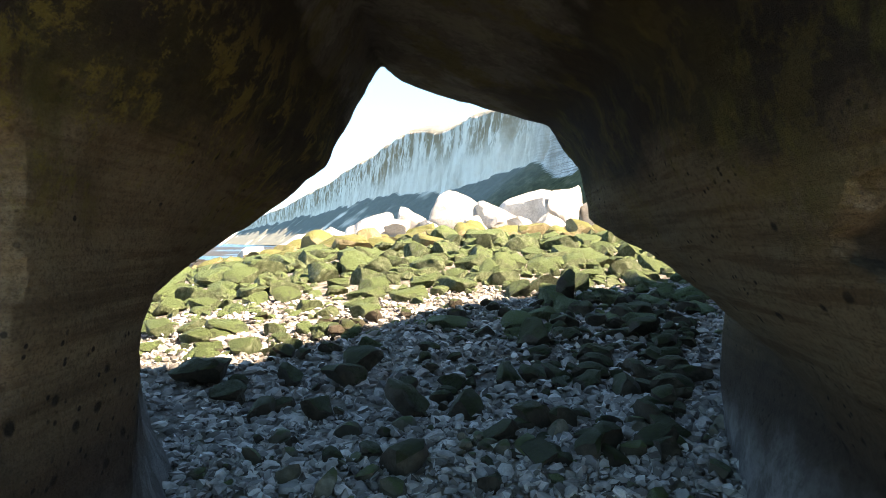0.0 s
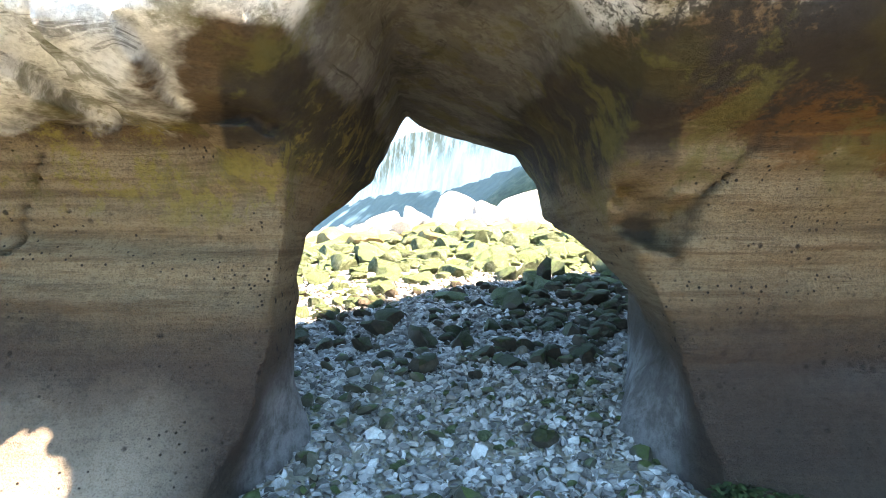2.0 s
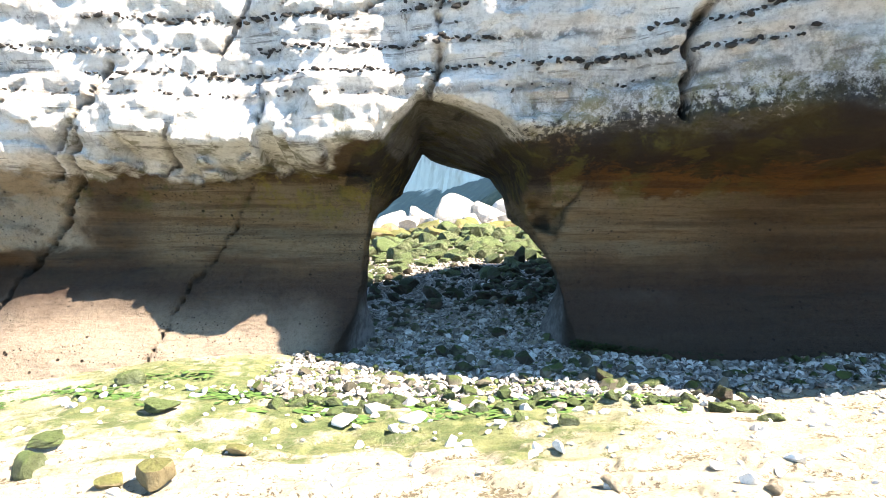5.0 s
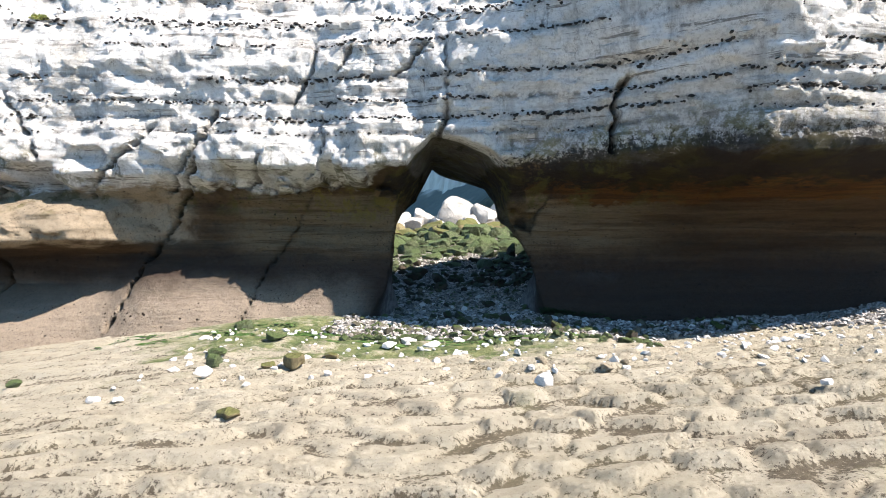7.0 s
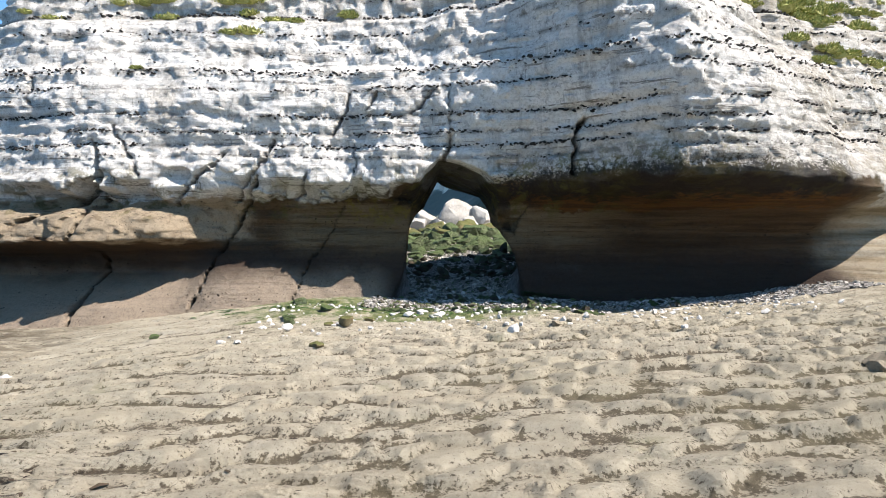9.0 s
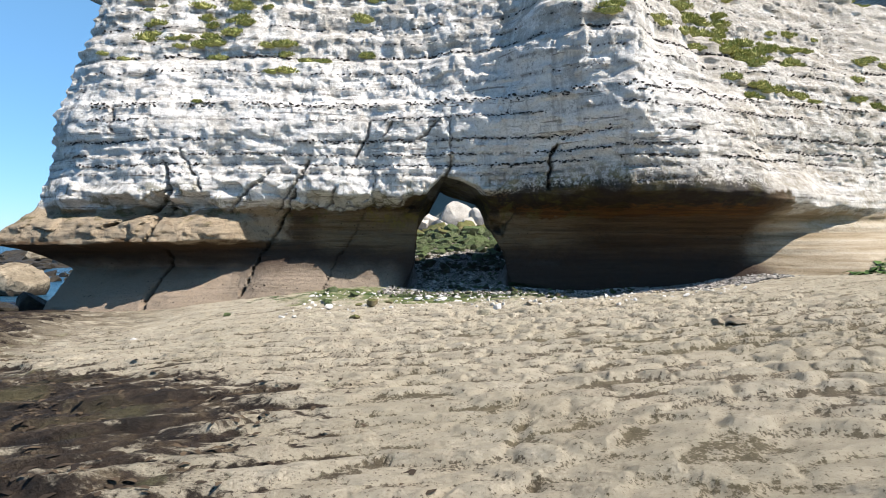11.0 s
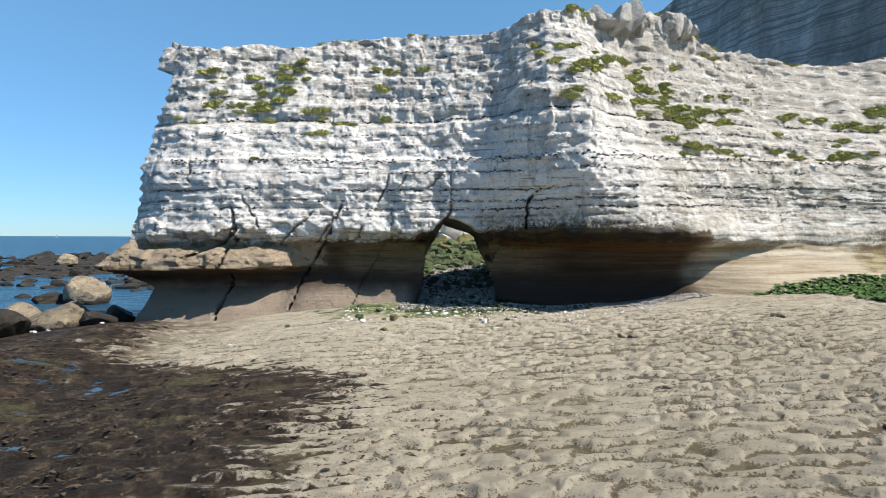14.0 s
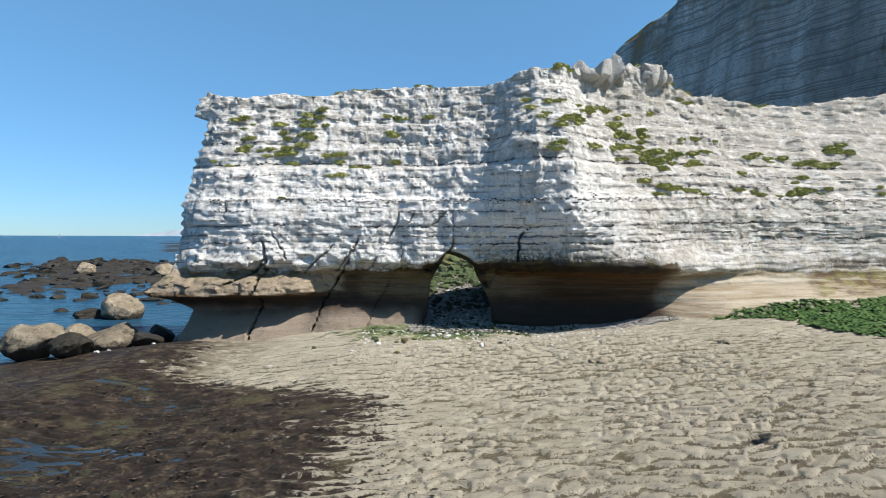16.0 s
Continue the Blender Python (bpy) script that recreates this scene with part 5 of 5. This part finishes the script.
# loose stones on the platform
for n, (x, y, w, h, m, say) in enumerate([
    (1.0, -4.65, 0.30, 0.24, MAT_COBBLE, "white chalk cobble lying on the platform"), (-3.4, -3.8, 0.28, 0.2, MAT_COBBLE, "white chalk cobble beside a green one"),
    (-3.55, -3.0, 0.46, 0.22, MAT_GREEN, "stone covered in green weed"), (-2.3, -3.4, 0.42, 0.27, MAT_YELLOW, "pale stone with yellow-green weed"),
    (-2.65, -3.4, 0.28, 0.12, MAT_YELLOW, "flat stone with brown weed"), (-2.45, -5.5, 0.52, 0.2, MAT_YELLOW, "flat slab with green weed on one end"),
    (-1.9, -2.65, 0.42, 0.17, MAT_YELLOW, "flat stone with green weed"), (-3.9, -0.75, 0.5, 0.26, MAT_GREEN, "stone covered in green weed beside the cliff foot"),
    (-4.45, -4.5, 0.26, 0.12, MAT_COBBLE, "white chalk cobble lying on the platform"), (-4.1, -4.6, 0.22, 0.1, MAT_COBBLE, "white chalk cobble lying on the platform"),
    (-6.3, -3.3, 0.36, 0.14, MAT_GREEN, "low stone with green weed"), (2.8, -2.6, 0.22, 0.14, MAT_COBBLE, "white chalk cobble lying on the platform"),
    (2.1, -3.7, 0.2, 0.13, MAT_COBBLE, "white chalk cobble lying on the platform"), (3.8, -5.5, 0.17, 0.1, MAT_COBBLE, "small white cobble in a furrow"),
    (3.6, -3.6, 0.18, 0.1, MAT_COBBLE, "small white cobble in a furrow"), (0.9, -2.9, 0.2, 0.12, MAT_COBBLE, "white chalk cobble lying on the platform"),
    (5.0, -8.7, 1.15, 0.17, MAT_STONE, "flat tan slab lying on the platform"), (4.55, -8.95, 0.3, 0.2, MAT_STONE, "tan stone beside a flat slab"),
    (10.3, -6.6, 0.6, 0.22, MAT_STONE, "flat tan stone with a dark side"), (9.95, -6.75, 0.3, 0.2, MAT_STONE, "small tan stone beside a larger one"),
    (6.35, -16.8, 0.45, 0.2, MAT_STONE, "tan stone in a furrow of the platform"), (5.5, -12.2, 0.2, 0.08, MAT_STONE, "small tan stone in a furrow"),
    (8.2, -11.3, 0.3, 0.14, MAT_STONE, "tan stone on the platform"), (11.7, -6.9, 0.2, 0.12, MAT_COBBLE, "small white cobble on the platform"),
    (1.9, -4.1, 0.24, 0.16, MAT_STONE, "rounded pale stone on the platform"), (2.2, -3.85, 0.2, 0.14, MAT_STONE, "rounded pale stone on the platform"),
    (1.1, -3.8, 0.22, 0.14, MAT_STONE, "rounded pale stone on the platform"), (1.12, -2.25, 0.3, 0.14, MAT_GREEN, "low stone with green weed"), (-3.0, -1.8, 0.5, 0.2, MAT_GREEN, "flat stone covered in green weed"),
    (-3.7, -2.5, 0.55, 0.1, MAT_GREEN, "flat stone covered in green weed"), (-1.1, -1.9, 0.4, 0.14, MAT_COBBLE, "white chalk cobble beside green weed"), (-0.4, -1.8, 0.42, 0.14, MAT_COBBLE, "white chalk cobble beside green weed"),
    (3.0, -11.8, 0.4, 0.14, MAT_STONE, "tan stone with a weedy side in a furrow"), (3.9, -14.2, 0.34, 0.08, MAT_STONE, "pale flat stone in a furrow"), (-7.5, -5.8, 0.4, 0.12, MAT_COBBLE, "white chalk cobble on the wet shore"),
    (-14.3, -1.6, 0.3, 0.16, MAT_COBBLE, "white cobble beside dark boulders"), (-16.4, -2.6, 0.4, 0.18, MAT_COBBLE, "white cobble beside dark boulders"), (-16.0, -2.3, 0.3, 0.15, MAT_COBBLE, "white cobble beside dark boulders"),
]):
    boulder("stone", say, x, y, 0.72 * w, 0.72 * h, m, 600 + n, turn=53 * n, cuts=9, rough=0.16, group="loose stones", base=float(ground_at(x, y)), level=3)

# rocks standing on the headland's top
for n, (x, y, w, h) in enumerate([
    (9.5, 5.5, 1.5, 1.55), (10.2, 5.6, 1.2, 1.25), (9.0, 5.5, 1.0, 1.1), (8.1, 5.6, 1.3, 1.0), (7.5, 5.3, 0.8, 0.5), (10.9, 5.6, 0.9, 0.75), (11.6, 5.7, 1.2, 0.9),
    (12.4, 5.8, 1.2, 1.15), (13.0, 6.0, 0.9, 0.7), (9.8, 5.2, 0.8, 0.7), (10.6, 5.2, 0.7, 0.45), (12.0, 5.4, 0.7, 0.4), (8.6, 5.2, 0.6, 0.45), (13.6, 6.2, 0.7, 0.4),
]):
    x, w, h = x - 1.0, 1.15 * w, 0.72 * h
    y = min(y, float(rear(np.array(x), np.array(13.3))) - 0.45)
    foot = min(float(top_at(np.array(x), np.array(y))) - 0.05, 14.1)
    boulder("crag", "pale weathered chalk crag on the headland's top", x, y, w, h, MAT_CRAG, 710 + n, turn=61 * n, cuts=9, group="crags on the top", base=foot, sink=0.9, rough=0.14)


# ---- growth ----
def tuft_mesh(seed, count=420):
    """A low cushion of upright blades and small leaves."""
    g = np.random.default_rng(seed)
    vs, fs = [], []
    lobes = [(0.28 * (k - 2) + g.uniform(-0.08, 0.08), g.uniform(-0.2, 0.2), g.uniform(0.38, 0.6)) for k in range(5)]
    for k in range(count):
        cx, cy, cr = lobes[g.integers(5)]
        a, e, r = g.uniform(0, 6.283), math.acos(g.uniform(-0.3, 1)), g.uniform(0.55, 1.0) * cr
        p = np.array([cx + r * math.sin(e) * math.cos(a), cy + r * math.sin(e) * math.sin(a), 0.15 + r * math.cos(e) * 0.8])
        grow = np.array([math.sin(e) * math.cos(a), math.sin(e) * math.sin(a), math.cos(e) + 0.6]) + g.normal(size=3) * 0.3
        grow *= g.uniform(0.14, 0.34) / np.linalg.norm(grow)
        side = np.cross(grow, g.normal(size=3))
        side *= g.uniform(0.03, 0.07) / np.linalg.norm(side)
        i = len(vs)
        vs += [p - side, p + side, p + grow * 0.7 + side * 0.8, p + grow, p + grow * 0.7 - side * 0.8]
        fs.append((i, i + 1, i + 2, i + 3, i + 4))
    core, tris = ball(2)
    core = core * np.array([0.7, 0.36, 0.32]) * (1 + 0.15 * g.normal(size=(len(core), 1))) + np.array([0, 0, 0.2])
    i = len(vs)
    vs += list(core)
    fs += [tuple(int(c) + i for c in t) for t in tris]
    return mesh_of("tuft", np.array(vs), fs, MAT_LEAF, False)


TUFTS = [tuft_mesh(800 + k) for k in range(6)]
# where growth clings to the face: x, z, how far it spreads
SPREADS = [
    (-11.9, 11.1, 0.35), (-11.4, 10.9, 0.3), (-9.7, 10.5, 0.4), (-9.4, 10.3, 0.35), (-8.2, 11.1, 0.4), (-8.3, 10.5, 0.4), (-7.8, 10.1, 0.35), (-7.5, 11.5, 0.4), (-11.3, 10.1, 0.25),
    (-11.1, 9.6, 0.2), (-10.2, 9.4, 0.35), (-10.0, 9.1, 0.25), (-8.5, 9.6, 0.45), (-8.8, 9.1, 0.35), (-9.4, 9.1, 0.25), (-8.8, 8.5, 0.3), (-12.6, 8.5, 0.3), (-7.0, 9.0, 0.35), (-6.7, 9.0, 0.3),
    (-5.8, 8.7, 0.3), (-6.0, 8.1, 0.35), (-4.7, 8.4, 0.3), (-3.3, 8.6, 0.3), (-8.9, 6.8, 0.15), (-3.7, 11.4, 0.3), (-2.7, 11.2, 0.3), (-3.6, 10.3, 0.3), (-1.6, 11.4, 0.2), (-11.6, 9.2, 0.3),
    (-7.7, 10.8, 0.45), (-7.5, 11.8, 0.3), (4.6, 10.7, 0.4), (4.9, 10.4, 0.3), (5.9, 10.4, 0.45), (5.8, 10.6, 0.3), (6.1, 11.4, 0.35), (7.0, 11.5, 0.4), (7.9, 11.6, 0.4), (8.5, 11.8, 0.3),
    (9.4, 11.5, 0.35), (11.2, 11.9, 0.25), (13.7, 13.0, 0.3), (4.1, 11.6, 0.3), (4.8, 11.6, 0.25), (8.3, 10.5, 0.55), (9.1, 10.5, 0.55), (9.8, 10.4, 0.5), (8.7, 10.1, 0.45), (10.2, 10.6, 0.3),
    (7.8, 9.3, 0.5), (8.6, 9.4, 0.5), (8.2, 9.0, 0.4), (9.5, 9.3, 0.45), (10.1, 9.0, 0.55), (10.9, 9.1, 0.5), (11.6, 9.3, 0.45), (12.4, 9.3, 0.5), (13.2, 9.5, 0.4), (14.2, 9.6, 0.35),
    (10.5, 8.6, 0.45), (11.2, 8.7, 0.45), (12.1, 8.7, 0.5), (12.7, 8.8, 0.4), (13.8, 9.0, 0.3), (5.1, 9.2, 0.35), (4.5, 9.1, 0.25), (13.1, 10.3, 0.3), (14.1, 10.4, 0.3), (15.1, 10.5, 0.2),
    (10.0, 7.4, 0.35), (10.2, 7.1, 0.4), (11.3, 7.1, 0.35), (11.7, 7.3, 0.3), (13.2, 7.1, 0.3), (15.6, 7.3, 0.3), (17.1, 7.2, 0.3), (18.9, 7.2, 0.3), (19.7, 7.5, 0.45), (20.5, 7.4, 0.45),
    (21.2, 7.4, 0.4), (25.1, 7.5, 0.35), (17.5, 9.4, 0.35), (18.2, 9.4, 0.35), (19.1, 9.4, 0.4), (21.7, 9.2, 0.5), (22.0, 9.1, 0.5), (20.8, 9.0, 0.4), (22.6, 9.3, 0.4), (23.2, 10.3, 0.4),
    (24.4, 10.4, 0.5), (24.7, 10.0, 0.4), (23.6, 10.1, 0.35), (20.2, 8.3, 0.25), (16.2, 8.3, 0.2),
]
rng = np.random.default_rng(9)


def set_tuft(x, y, z, s):
    ob = new("grass_tuft", TUFTS[rng.integers(6)])
    ob.matrix_world = pose(x, y, z, rng.uniform(5, 25), 0, rng.uniform(-30, 30)) @ Matrix.Diagonal((s * 1.1, s * 0.7, s * rng.uniform(0.75, 1.15), 1))
    tagged(ob, "green cushion of cliff grass growing on chalk", "grass", "tufts on the headland")


spots = []
for x, z, r in SPREADS:
    for k in range(1 + int(4.6 * r)):
        spots.append((x + rng.normal() * r * 0.9, z + rng.normal() * r * 0.38, rng.uniform(0.22, 0.42) * (0.6 + r)))
spots = np.array(spots)
for (x, z, s), y in zip(spots, face(spots[:, 0], spots[:, 1])):
    set_tuft(x, y - 0.03, z - 0.06, s)
# growth along the crest
crest_x = np.concatenate([rng.normal(-5.2, 0.55, 9), rng.normal(-8.3, 0.35, 5), rng.normal(-1.9, 0.3, 4), rng.normal(-6.8, 0.2, 2), rng.normal(5.2, 0.5, 7), rng.uniform(8, 14, 22), rng.uniform(14, 26, 14)])
crest_y = face(crest_x, crest_x * 0 + 12.6) + rng.uniform(0.3, 1.2, len(crest_x))
for x, y, z in zip(crest_x, crest_y, top_at(crest_x, crest_y)):
    set_tuft(x, y, z - 0.08, rng.uniform(0.16, 0.36))


def fronds(name, label, places, size, mat, seed, lie=0.25):
    """Many flat limp fronds that lie over the stones."""
    g = np.random.default_rng(seed)
    vs, fs = [], []
    for p in places:
        a, ln = g.uniform(0, 6.283), size * g.uniform(0.5, 1.4)
        d, w = np.array([math.cos(a), math.sin(a), 0]), np.array([-math.sin(a), math.cos(a), 0]) * ln * g.uniform(0.18, 0.32)
        h = ln * lie * g.uniform(0.4, 1.3)
        i = len(vs)
        vs += [p - w * 0.5, p + w * 0.5, p + d * ln * 0.5 + w + [0, 0, h], p + d * ln * 0.5 - w + [0, 0, h * 0.9], p + d * ln + w * 0.3 + [0, 0, h * 0.4], p + d * ln - w * 0.3 + [0, 0, h * 0.3]]
        fs += [(i, i + 1, i + 2, i + 3), (i + 3, i + 2, i + 4, i + 5)]
    tagged(new(name, mesh_of(name, np.array(vs), fs, mat, False)), label, "seaweed", kind="stuff")


g = np.random.default_rng(12)
x, y = g.uniform(12.5, 30, 60000), g.uniform(-11, 4, 60000)
low, high = np.interp(x, [12.5, 15.0, 15.4, 16.2, 30], [-1.2, -1.4, -5.4, -7.2, -11]), np.interp(x, [12.5, 14.7, 17.7, 23, 30], [-0.8, 0.2, 1.5, 2.6, 4.0])
keep = (y > low + 0.4 * fbm(x, y, 2, 131)) & (y < high + 0.3 * fbm(x + 9, y, 2, 132)) & (fbm(x * 1.3, y * 1.3, 3, 133) > -0.30)
x, y = x[keep][:16000], y[keep][:16000]
z = platform(x, y)
for h in np.arange(0.6, 2.3, 0.06):
    z = np.where((face(x, x * 0 + h) < y) & (z > h - 0.3), np.maximum(z, h), z)
fronds("green_weed_bed", "dark green seaweed bed lying on the pale shore", np.stack([x, y, z + 0.03], 1), 0.28, MAT_ALGAE, 13)
x, y = g.uniform(-6.5, 2.5, 12000), g.uniform(-2.6, 0.8, 12000)
keep = (np.abs(y + 1.05 + 0.05 * x) < 0.8 * (0.7 + 0.5 * fbm(x * 0.7, y * 0.7, 3, 134))) & (fbm(x * 1.5, y * 2.5, 3, 135) > 0.0)
x, y = x[keep][:3000], y[keep][:3000]
fronds("green_weed_mat", "thin bright green weed on the rock before the arch", np.stack([x, y, ground_at(x, y) + 0.004], 1), 0.10, MAT_ALGAE, 14, 0.06)
x, y = g.uniform(-18, 1, 60000), g.uniform(-27, -2, 60000)
thick = sstep(1.0, -5.5, x + 1.5 * fbm(x * 0.5, y * 0.5, 3, 137)) * sstep(-11.5, -14.5, 0.57 * x + y + fbm(x * 0.7, y * 0.7, 2, 138)) + 0.5 * sstep(-11, -14, x)
keep = (g.random(60000) < 0.75 * thick) & (fbm(x * 0.9, y * 2.2, 4, 139) > -0.05)
x, y = x[keep][:11000], y[keep][:11000]
fronds("brown_wrack", "dark brown wrack strewn over the wet shore", np.stack([x, y, ground_at(x, y) + 0.005], 1), 0.10, MAT_WRACK, 16, 0.16)
x = g.uniform(1.9, 4.6, 1400)
x = x[vnoise(x * 2.5, x * 0, 136) > -0.4]
y = face(x, x * 0 + 0.45) - np.abs(g.normal(size=len(x))) * 0.10
fronds("green_weed_fringe", "dark green weed fringe along the cliff foot", np.stack([x, y, platform(x, y) + 0.06 + g.uniform(0, 0.12, len(x))], 1), 0.06, MAT_DEEP, 15, 0.3)

# ---- flints in the chalk: rows of dark nodules ----
rng = np.random.default_rng(21)
NODULE = [(turned(v * np.array([1.45, 0.8, 0.66]), 0, 0, 0), f) for v, f in [(lambda b: (b[0] * (1 + 0.35 * np.random.default_rng(k).normal(size=(len(b[0]), 1)) * 0.6), b[1]))(ball(1)) for k in range(6)]]
near_spots, far_spots = [], []
for row, (b, dense, size) in enumerate(zip(BEDS, [0.4, 1.0, 1.0, 1.0, 0.9, 1.2, 0.25, 0.4, 0.7, 0.25, 0.4, 0.2, 0.2, 0.15, 0.1], [0.022, 0.033, 0.03, 0.033, 0.03, 0.034, 0.03, 0.035, 0.045, 0.03, 0.035, 0.03, 0.03, 0.03, 0.03])):
    xs = -13.6 + np.cumsum(rng.uniform(0.03, 0.10, 1600) / dense)
    xs = xs[(xs < 24) & (vnoise(xs * 0.9, np.full(len(xs), row * 5.0), 141) > -0.35 + 0.35 * (1 - dense)) & (b < top_at(xs, xs * 0 + 3.0) - 0.9)]
    zs = 2 * b - bed_height(xs, xs * 0 + b) + rng.normal(size=len(xs)) * (0.03 if dense < 1.1 else 0.07)
    for x, z in zip(xs, zs):
        spot = (x, z, 0.95 * size * rng.uniform(0.5, 1.7))
        (near_spots if -4.5 < x < 4.5 and row in (1, 2, 3, 4) and len(near_spots) < 300 and rng.random() < 0.5 else far_spots).append(spot)
# single flints in the brown rock
for k in range(500):
    far_spots.append((rng.uniform(-14, 22), rng.uniform(4.2, 12), 0.025 * rng.uniform(0.6, 1.5)))


def on_face(spots):
    a = np.array(spots)
    return np.stack([a[:, 0], face(a[:, 0], a[:, 1]) - 0.02, a[:, 1]], 1), a[:, 2]


pts, sizes = on_face(far_spots)
v, f = scattered(NODULE, pts, sizes, rng, (1, 1, 1), 0.25)
ob = tagged(new("flint_rows", mesh_of("flint_rows", v, f, MAT_FLINT)), "rows of dark flint nodules set in chalk", kind="stuff")
ob.parent = headland
meshes = [mesh_of("flint_nodule", v, f, MAT_FLINT) for v, f in NODULE]
pts, sizes = on_face(near_spots)
for p, s in zip(pts, sizes):
    ob = new("flint_nodule", meshes[rng.integers(len(meshes))])
    ob.parent = headland
    ob.matrix_world = pose(*p, rng.uniform(-15, 15), rng.uniform(-15, 15), rng.uniform(-15, 15)) @ Matrix.Diagonal((s, s, s, 1))

# ---- shingle in the arch and along the cliff foot ----
rng = np.random.default_rng(31)
PEBBLE = []
for k in range(8):
    v, f = ball(1)
    v = v * (1 + 0.20 * np.random.default_rng(k + 40).normal(size=(len(v), 1)))
    PEBBLE.append((v * np.array([1.25, 0.95, 0.72]), f))


def on_bank(x, y):
    """How thickly shingle lies at a place, 0 to 1."""
    inside = sstep(-2.6, -2.2, x) * sstep(3.0, 2.4, x) * sstep(-1.3, -0.6, y) + sstep(4.5, 6.0, y) * sstep(-8, -4, x) * sstep(9, 6, x)
    strip = sstep(1.0, 1.6, x) * sstep(11.5, 10.0, x) * sstep(-0.75, -0.2, y + 0.03 * (x - 2)) * sstep(2.2, 1.2, y)
    front = sstep(-2.4, -1.6, x) * sstep(-1.4, -0.8, y) * sstep(3.0, 2.0, y) * sstep(4, 2.5, x)
    return np.clip(np.maximum(np.maximum(inside, strip), front), 0, 1) * sstep(14.5, 11.0, y)


def bank_spots(count, lo, hi, area):
    x, y = rng.uniform(area[0], area[1], count * 8), rng.uniform(area[2], area[3], count * 8)
    keep = np.nonzero(rng.random(len(x)) < on_bank(x, y))[0][:count]
    x, y = x[keep], y[keep]
    s = lo + (hi - lo) * rng.random(len(x)) ** 2.2
    return np.stack([x, y, ground_at(x, y) + 0.01 + 0.25 * s + 0.02 * vnoise(x * 2, y * 2, 151)], 1), s


p1, s1 = bank_spots(20000, 0.016, 0.06, (-2.5, 11, -2, 6))
p2, s2 = bank_spots(12000, 0.02, 0.075, (-6, 7, 4, 14))
v, f = scattered(PEBBLE, np.concatenate([p1, p2]), np.concatenate([s1, s2]), rng, (1, 1, 1), 0.3)
ground = bpy.data.objects["ground"]
ob = tagged(new("shingle", mesh_of("shingle", v, f, MAT_PEBBLE, True, 38)), "grey and white flint shingle", kind="stuff")
ob.parent = ground
p4, s4 = bank_spots(480, 0.035, 0.13, (-2.3, 6.5, -1.4, 5.5))
v, f = scattered([rock_shape(np.random.default_rng(580 + k), 2, 7, 0.12, (1.2, 1.0, 0.8)) for k in range(6)], p4, s4, rng, (1, 1, 1), 0.4)
ob = tagged(new("weedy_shingle", mesh_of("weedy_shingle", v, f, MAT_SLIMY, True, 30)), "dark and green weedy stones among shingle", kind="stuff")
ob.parent = ground
x, y = rng.uniform(-4.5, 8, 420), -0.8 - 3.6 * rng.random(420) ** 1.8
p5 = np.stack([x, y, ground_at(x, y) + 0.01], 1)
v, f = scattered(PEBBLE, p5, 0.02 + 0.05 * rng.random(420) ** 2, rng, (1, 1, 1), 0.3)
ob = tagged(new("strewn_pebbles", mesh_of("strewn_pebbles", v, f, MAT_COBBLE, True, 38)), "small white pebbles strewn before the cliff foot", kind="stuff")
ob.parent = ground
kinds = [[mesh_of("cobble", v, f, m, True, 38) for v, f in PEBBLE[:4]] for m in (MAT_COBBLE, MAT_GREY, MAT_GREEN)]
p3, s3 = bank_spots(220, 0.05, 0.11, (-2.2, 6, -2, 4.5))
x, y = rng.uniform(-2.0, 3.5, 80), rng.normal(-1.35, 0.22, 80)
p3 = np.concatenate([p3, np.stack([x, y, ground_at(x, y) + 0.02], 1)])
s3 = np.concatenate([s3, rng.uniform(0.05, 0.12, 80)])
for p, s in zip(p3, s3):
    tone = 2 if rng.random() < 0.4 * sstep(0.6, -0.8, p[1]) + 0.4 else int(rng.random() < 0.35)
    ob = new("cobble", kinds[tone][rng.integers(4)])
    ob.parent = ground
    ob.matrix_world = pose(*p, rng.uniform(-20, 20), rng.uniform(-20, 20), rng.uniform(0, 360)) @ Matrix.Diagonal((s, s, s, 1))
